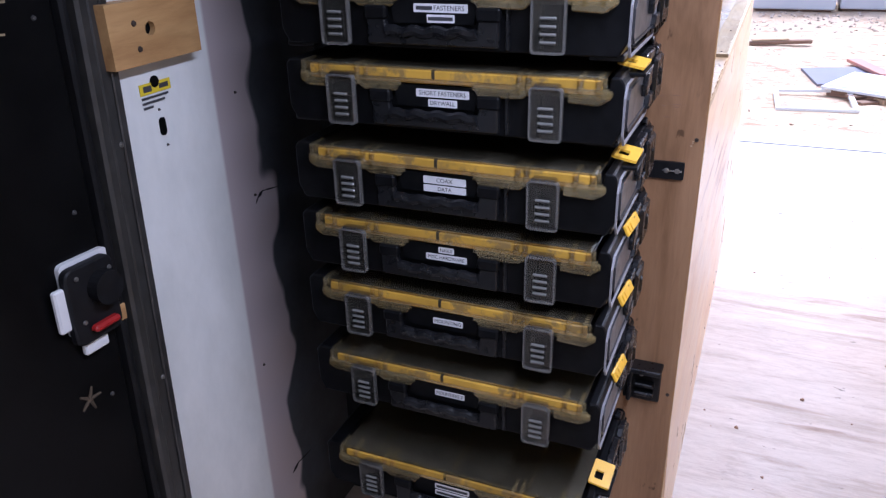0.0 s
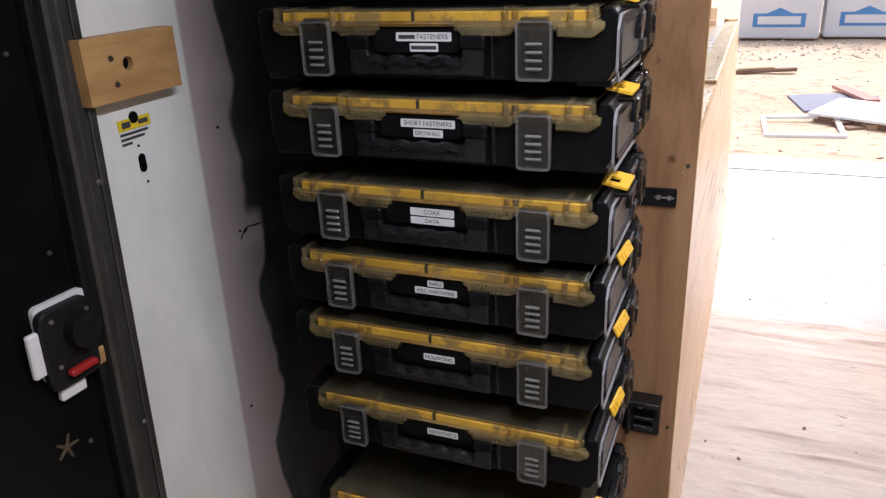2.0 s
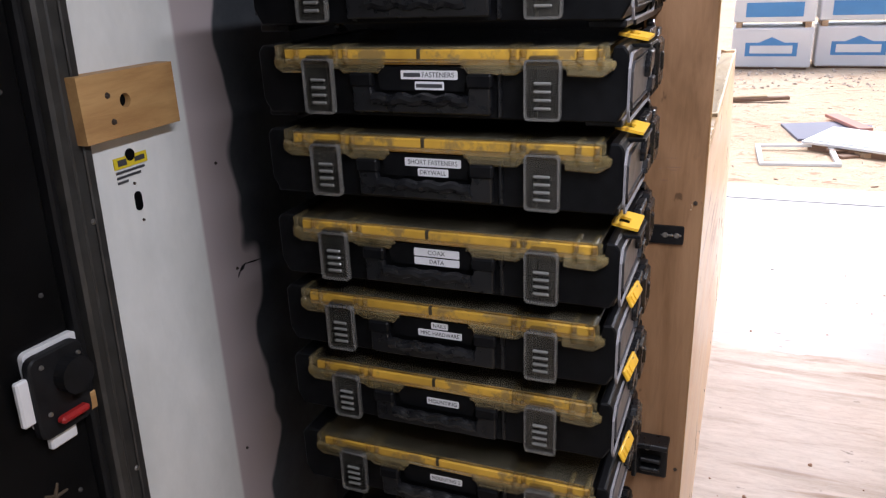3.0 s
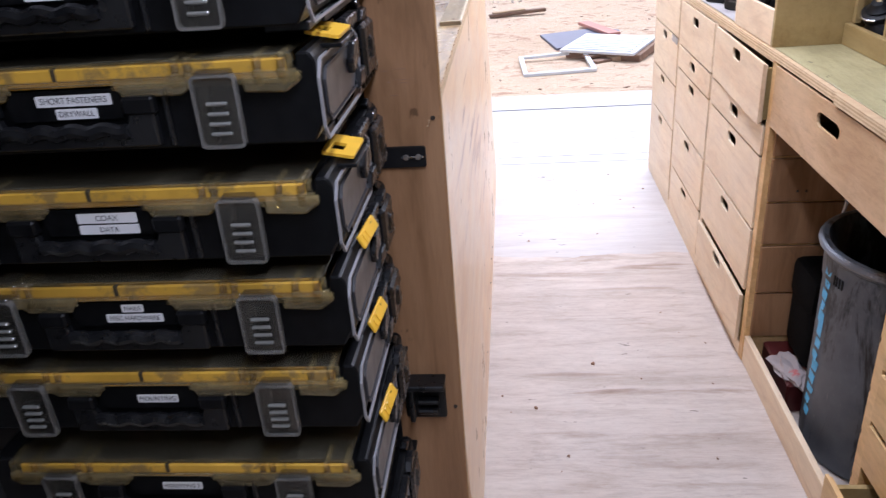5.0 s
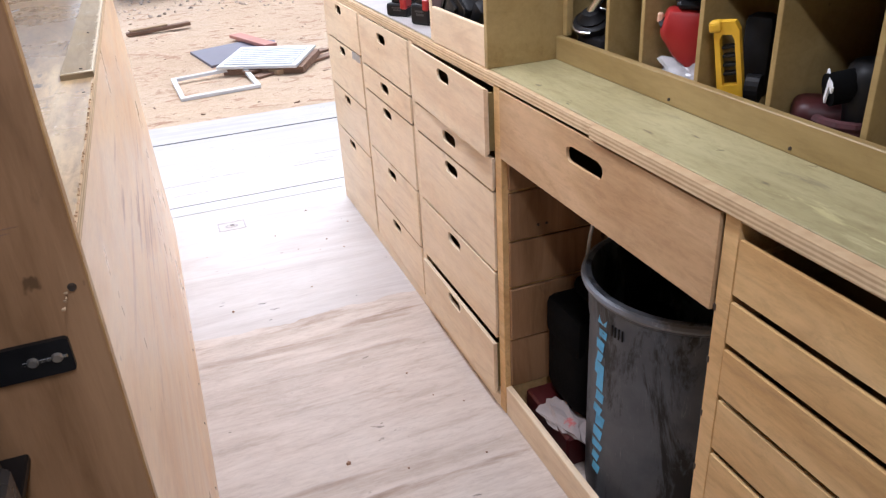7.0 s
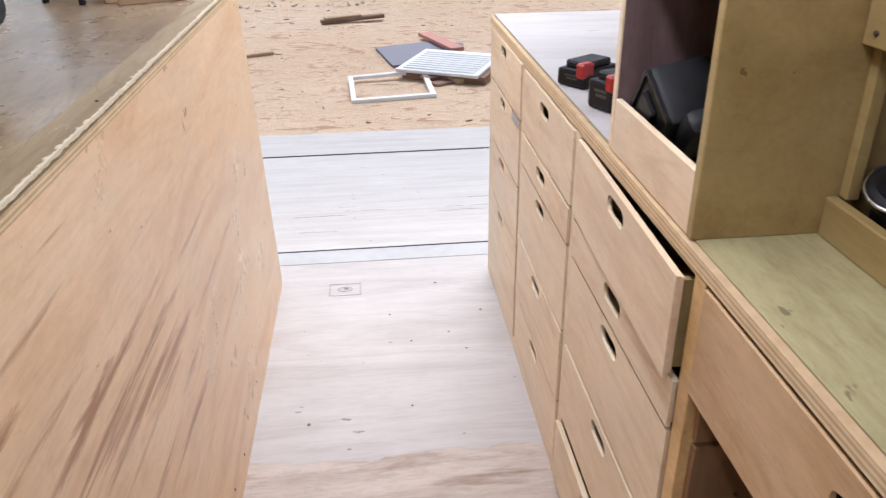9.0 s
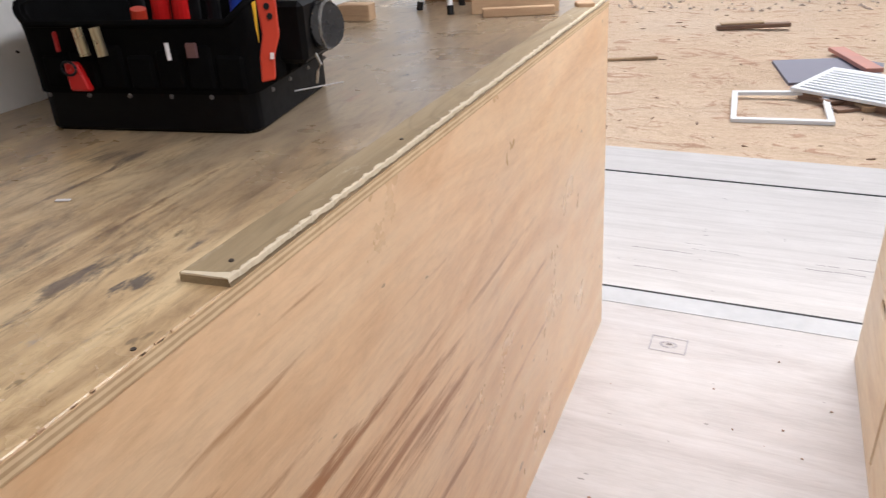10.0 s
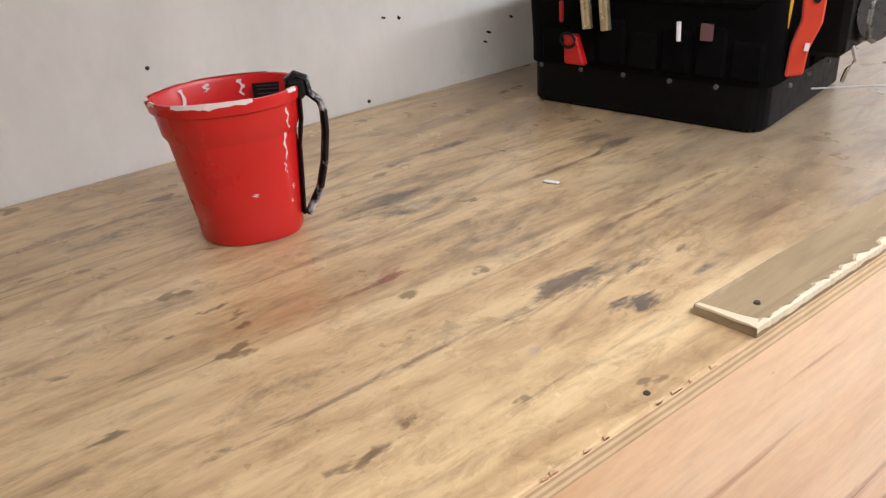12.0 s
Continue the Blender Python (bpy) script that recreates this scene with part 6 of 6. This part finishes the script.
screws(bag, [(x, -BD * 1.02 - 0.013, 0.066) for x in (-0.16, -0.085, -0.01, 0.065, 0.135)], (0, -1, 0), 0.004, M_DARKRIVET, "rivet")
screws(bag, [(BW * 1.02 + 0.014, y, 0.066) for y in (-0.13, -0.06, 0.02, 0.10)], (1, 0, 0), 0.004, M_DARKRIVET, "rivet")
red = part("red_strap", prism([(-0.112, 0.074), (-0.074, 0.074), (-0.090, 0.120), (-0.114, 0.120)], -0.190, -0.176, "y", bevel=0.003), M_RED, bag, "red webbing strap")
part("ring", tube([(-0.102 + 0.013 * math.cos(2 * math.pi * k / 16), -0.193, 0.112 + 0.011 * math.sin(2 * math.pi * k / 16)) for k in range(17)], 0.0022, 6), M_TOOLBLACK, red)
part("red_tab", box((-0.123, -0.118, -0.187, -0.178, 0.136, 0.168), bevel=0.002), M_REDTOOL, bag)
for x in (-0.072, -0.040):
    part("bit_holder", rod((x, -0.184, 0.130), (x - 0.006, -0.182, 0.174), 0.0082, 14), M_BRASS, bag, "pale metal nut driver")
part("marker", rod((0.076, -0.184, 0.124), (0.074, -0.182, 0.150), 0.0034, 10), M_LABEL, bag, "white marker")
part("cloth_tag", box((0.108, 0.124, -0.186, -0.180, 0.128, 0.150)), plain("tag_grey_red", (0.14, 0.07, 0.07), 0.7), bag, "small woven tag")
knife = part("folding_knife", prism([(0.0, 0.0), (0.030, 0.004), (0.034, 0.045), (0.050, 0.085), (0.052, 0.150), (0.030, 0.170), (0.012, 0.155), (0.016, 0.090), (0.004, 0.050)], -0.010, 0.010, "y", bevel=0.003), M_ORANGE, bag, "orange red folding knife", m=Matrix.Translation((0.222, -0.176, 0.090)) @ pose(0, 0, 0, 0, 0, 22) @ Matrix.Diagonal((0.72, 0.8, 0.80, 1)))
for u, w in ((0.032, 0.140), (0.036, 0.122)):
    part("pivot", rod((u, -0.013, w), (u, -0.009, w), 0.006, 12), M_TOOLBLACK, knife)
part("hand_tool", box((0.0, 0.008, -0.012, -0.010, 0.05, 0.062)), M_SPLASH, knife, "pale printed mark", m=pose(0.018, -0.002, -0.005, 0, 8, 0))
part("tape_reel", rod((0.284, -0.035, 0.150), (0.262, -0.025, 0.147), 0.038, 28), M_CASEEND, bag, "round black reel hung on the side")
part("reel_rim", tube([(0.285, -0.035 + 0.038 * math.cos(2 * math.pi * k / 24), 0.150 + 0.038 * math.sin(2 * math.pi * k / 24)) for k in range(25)], 0.003, 8), M_LATCHEDGE, bag, "clear rim of the reel", smooth=True)
part("side_pouch", box((0.214, 0.266, -0.095, 0.030, 0.098, 0.196), bevel=0.008), M_BAGBASE, bag, "black case clipped to the side")
part("clip_chain", tube([(0.266, -0.06, 0.11), (0.272, -0.055, 0.09), (0.262, -0.05, 0.075), (0.255, -0.04, 0.055)], 0.003, 6), M_CHROME, bag)
part("cable_tie", rod((0.222, -0.06, 0.045), (0.320, -0.085, 0.068), 0.0014, 6), M_LABEL, bag, "white zip tie")
for x, y, h, r, mat, lab in ((0.02, -0.10, 0.235, 0.016, M_RED, "red screwdriver handle"), (0.055, -0.10, 0.25, 0.014, M_RED, "red plier handle"), (-0.01, -0.12, 0.195, 0.014, M_ORANGE, "orange tool handle"), (0.03, -0.02, 0.24, 0.014, M_TOOLBLACK, "black tool handle"),
                              (0.085, -0.05, 0.25, 0.013, M_TOOLBLACK, "black tool handle"), (0.145, -0.08, 0.25, 0.014, M_BLUE, "blue tool handle"), (0.190, -0.12, 0.26, 0.006, M_YELLOW, "yellow tool handle"), (0.165, -0.05, 0.25, 0.010, M_BRASS, "brass tool"), (-0.11, 0.03, 0.25, 0.015, M_TOOLBLACK, "black tool handle")):
    part("tool_handle", rod((x, y, 0.08), (x + 0.02, y - 0.02, h), r, 12, None, r * 0.9), mat, bag, lab)

# ---- floor bits ----
st = thing("floor_stamp", pose(0.152, 4.268, 0.0014), "faded printed stamp on the pale floor sheet", "stamp")
part("stamp_frame", ring(rounded(-0.062, 0.062, -0.048, 0.048, 0.002, 1), rounded(-0.056, 0.056, -0.042, 0.042, 0.002, 1), 0.0, 0.0006, "z"), plain("stamp_ink", (0.38, 0.36, 0.37), 0.7, 0.0, 0.3, 90, 0.1, 0.3, (0.54, 0.51, 0.50), 0.52), st)
part("stamp_ring", ring([(0.030 * math.cos(0.3 * k), 0.020 * math.sin(0.3 * k)) for k in range(21)], [(0.022 * math.cos(0.3 * k), 0.014 * math.sin(0.3 * k)) for k in range(21)], 0.0, 0.0006, "z"), plain("stamp_ink_b", (0.38, 0.36, 0.37), 0.7, 0.0, 0.3, 90, 0.1, 0.3, (0.54, 0.51, 0.50), 0.52), st)
dz = bmesh.new()
for k in range(5):
    rod((-0.005 + 0.004 * k, 0.003 * (k % 2), 0.0), (-0.004 + 0.004 * k, 0.004 * (k % 2), 0.0005), 0.004, 6, dz)
part("stamp_core", dz, plain("stamp_ink_c", (0.38, 0.36, 0.37), 0.7, 0.0, 0.3, 90, 0.1, 0.3, (0.54, 0.51, 0.50), 0.52), st)
chips = bmesh.new()
for x, y, r in [(0.25, 2.511, 0.008), (0.052, 2.278, 0.007)] + [(random.uniform(-0.05, 0.68), random.uniform(1.9, 4.3), random.uniform(0.002, 0.006)) for _ in range(20)]:
    rod((x, y, 0.0005), (x + random.uniform(-r, r), y + random.uniform(-r, r), 0.0012 + 0.3 * r), r, 6, chips, r * 0.5)
crumbs = part("floor_crumbs", chips, M_DARKWOOD)
tagged(crumbs, "dark wood crumbs and nail heads on the floor", "crumbs", kind="stuff")

# ---- threshold, ramp and ground outside ----
thr = thing("threshold", I4, "aluminium threshold strip at the ramp hinge", "threshold", kind="structure")
part("strip", box((XL - 0.05, XR + 0.05, YF + 0.002, 4.608, -0.03, -0.001), bevel=0.004), M_ALU, thr)
part("cover_strip", box((XL, XR, 4.494, 4.606, -0.0005, 0.0035), bevel=0.0015), M_ALU, thr)
# flush dark strip paints the shade of the open hinge gap
part("hinge_gap", box((XL - 0.05, XR + 0.05, 4.609, 4.6325, -0.08, -0.004)), M_DARKGAP, thr)
ramp_ob = thing("ramp_door", pose(0, 4.634, -0.021, -7.5, 0, 0), "white plywood ramp door lowered to the ground", "ramp")
part("ramp_board", box((XL - 0.03, XR + 0.03, 0.0, 1.988, -0.05, 0.0), bevel=0.003), M_RAMP, ramp_ob)
part("hinge_strip", box((XL - 0.03, XR + 0.03, 1.990, 2.06, -0.05, -0.014)), M_DARKGAP, ramp_ob)
cracks = bmesh.new()
for k in range(10):
    x, y = random.uniform(-0.3, 0.9), random.choice((0.55, 0.62, 0.70, 0.30, 0.78, 1.3))
    for q in range(random.randint(3, 9)):
        d = random.uniform(0.015, 0.045)
        dy = 0.010 * noise.noise(Vector((x * 14, k * 3.3, 0)))
        box((x, x + d, y + dy, y + dy + random.uniform(0.002, 0.006), 0.0002, 0.0008), bm=cracks)
        x += d * random.uniform(0.8, 1.5)
part("surface_cracks", cracks, plain("crack_grey", (0.26, 0.24, 0.23), 0.8), ramp_ob)
flap = thing("ramp_flap", pose(0, 6.655, -0.290, -2.5, 0, 0), "narrow white flap at the foot of the ramp", "ramp flap")
part("flap_hinge", rod((XL - 0.03, -0.014, -0.012), (XR + 0.03, -0.014, -0.012), 0.016, 10), M_DARKGAP, flap)
part("flap_board", box((XL - 0.03, XR + 0.03, 0.0, 0.535, -0.03, 0.0), bevel=0.003), M_RAMP, flap)

gm = bmesh.new()
xs = [-300, -120, -50, -25, -15, -9] + [-6 + 0.18 * k for k in range(68)] + [9, 15, 25, 50, 120, 300]
ysg = [-300, -120, -40, -15, -4, 2, 4, 5] + [5.6 + 0.15 * k for k in range(94)] + [22, 30, 50, 120, 300, 900]


def ground_z(x, y):
    near = -0.39 + 0.085 * max(0.0, 1 - abs(y - 7.0) / 1.2) if 5.9 < y < 8.4 else -0.39
    if y < 6.0:
        near = -0.42
    n = noise.fractal(Vector((x * 0.9, y * 0.9, 0.0)), 1.0, 2.0, 4) if abs(x) < 10 and 6 < y < 20 else 0
    return near + 0.018 * n + (0.25 * max(0.0, (y - 12.5) / 8) if 12.5 < y < 20 else 0.0) * 0.25


grid = [[gm.verts.new((x, y, ground_z(x, y))) for x in xs] for y in ysg]
for a, b in zip(grid, grid[1:]):
    for i in range(len(xs) - 1):
        gm.faces.new((a[i], a[i + 1], b[i + 1], b[i]))
structure("ground", gm, M_GROUND, "bare sandy building-site ground", "ground", smooth=True)
GZ = -0.385

win = thing("window_frame", pose(0.115, 8.20, GZ, 1.5, -1, 6), "empty white vinyl window frame lying on the ground", "window frame")
part("frame", ring([(0, 0), (0.75, -0.02), (0.80, 0.82), (0.04, 0.78)], [(0.045, 0.05), (0.705, 0.032), (0.75, 0.77), (0.085, 0.73)], 0.0, 0.03, "z"), M_WHITEVINYL, win)
boards = thing("board_stack", pose(0.62, 8.42, GZ, 0, 0, 32), "weathered boards stacked on the ground", "boards")
for k in range(2):
    part("board", box((0.35, 1.5, 0.03 + 0.15 * k, 0.15 + 0.15 * k, 0.03 * k, 0.03 * k + 0.028), bevel=0.004), M_DARKWOOD, boards)
part("spacer", box((0.55, 0.65, -0.02, 0.28, 0.0, 0.05), bevel=0.004), M_LUMBER, boards)
vent = thing("white_louvre_panel", pose(0.60, 9.15, GZ + 0.075, 3, 0, -28), "white slatted panel lying on boards", "panel")
part("sheet", box((0, 0.85, -0.15, 0.60, 0.0, 0.03), bevel=0.004), M_WHITEVINYL, vent)
for k in range(9):
    part("slat", box((0.06, 0.80, -0.10 + 0.07 * k, -0.06 + 0.07 * k, 0.03, 0.042), bevel=0.004), M_WHITEVINYL, vent)
part("under_board", box((0.05, 0.9, -0.1, 0.55, -0.075, -0.002)), M_DARKWOOD, vent)
slate = thing("grey_panel", pose(0.36, 10.32, GZ, 1, 1, -4), "slate grey panel lying on the sand", "panel")
part("sheet", prism([(0, 0), (0.22, -0.80), (0.95, -0.45), (1.0, 0.2), (0.7, 0.35)], 0.0, 0.03, "z"), M_GREYBOARD, slate)
pink = thing("red_board", pose(0.88, 10.85, GZ + 0.032, 0, 0, -72), "faded red board lying across a grey panel", "board")
part("board", box((0, 0.95, 0, 0.16, 0, 0.04), bevel=0.004), M_PINKBOARD, pink)
lg = thing("weathered_plank", pose(-0.31, 11.95, GZ, 0, -2, 13), "split weathered plank on the sand", "plank")
part("plank", box((0, 0.85, 0, 0.10, 0, 0.05), bevel=0.008), M_DARKWOOD, lg)
part("split_piece", box((0.05, 0.55, 0.02, 0.14, 0.05, 0.075), bevel=0.008), M_LUMBER, lg)
twig = thing("weathered_plank", pose(-1.45, 10.0, GZ, 0, 0, 22), "thin weathered stick on the sand", "plank")
part("plank", box((0, 0.75, 0, 0.05, 0, 0.03), bevel=0.006), M_LUMBER, twig)
deb = bmesh.new()
for k in range(260):
    x, y = random.uniform(-3.5, 4.5), 7.4 + 8.0 * random.random() ** 1.3
    r = random.uniform(0.004, 0.022)
    a = random.uniform(0, 6.28)
    z = ground_z(x, y)
    rod((x, y, z - 0.004), (x + random.uniform(1, 5) * r * math.cos(a), y + random.uniform(1, 5) * r * math.sin(a), z + r * 0.5), r * 0.5, 5, deb, r * 0.3)
rub = part("ground_rubble", deb, M_DARKWOOD)
tagged(rub, "bark chips and small rubble scattered on the sand", "rubble", kind="stuff")
peb = bmesh.new()
for k in range(420):
    x, y = random.uniform(-3.5, 5.5), random.uniform(13.3, 15.6)
    r = random.uniform(0.012, 0.04)
    z = ground_z(x, y)
    rod((x, y, z - 0.01), (x + random.uniform(-r, r), y + random.uniform(-r, r), z + r * 0.7), r, 5, peb, r * 0.5)
tagged(part("gravel", peb, plain("gravel_pale", (0.66, 0.52, 0.42), 0.9, 0.0, 0.3, 5)), "pale gravel strewn before the lumber stacks", "gravel", kind="stuff")


def lumber_stack(x, y, w):
    zs = ground_z(x, y) - 0.01
    s2 = thing("lumber_stack", pose(x, y, zs), "lumber stack in white wrap with blue store mark", "lumber stack", "wrapped lumber stacks")
    part("bunk", box((0.05, w - 0.05, 0.1, 0.2, 0.0, 0.06), bevel=0.004), M_DARKWOOD, s2)
    part("wrap", box((0, w, 0, 1.2, 0.06, 0.76), bevel=0.02), M_WRAP, s2, "white plastic wrap")
    c = w * 0.5
    mk = part("store_mark", prism([(c - 0.44, 0.26), (c + 0.44, 0.26), (c + 0.44, 0.50), (c + 0.22, 0.50), (c, 0.60), (c - 0.22, 0.50), (c - 0.44, 0.50)], -0.006, 0.0, "y"), M_SIGNBLUE, s2, "blue gabled store mark")
    part("mark_bar", box((c - 0.36, c + 0.36, -0.009, -0.006, 0.31, 0.45)), M_WRAP, mk)
    part("upper_bunk", box((0.05, 0.15, 0.02, 1.1, 0.76, 0.86), (w - 0.15, w - 0.05, 0.02, 1.1, 0.76, 0.86), bevel=0.004), M_LUMBER, s2)
    part("upper_wrap", box((0.0, w, 0.02, 1.2, 0.86, 1.5), bevel=0.02), M_WRAP, s2)
    part("upper_mark", box((0.2, w - 0.2, 0.012, 0.02, 0.95, 1.2)), M_SIGNBLUE, s2)


lumber_stack(-0.42, 15.6, 1.36)
lumber_stack(1.02, 15.8, 1.36)
lumber_stack(2.46, 15.9, 1.36)
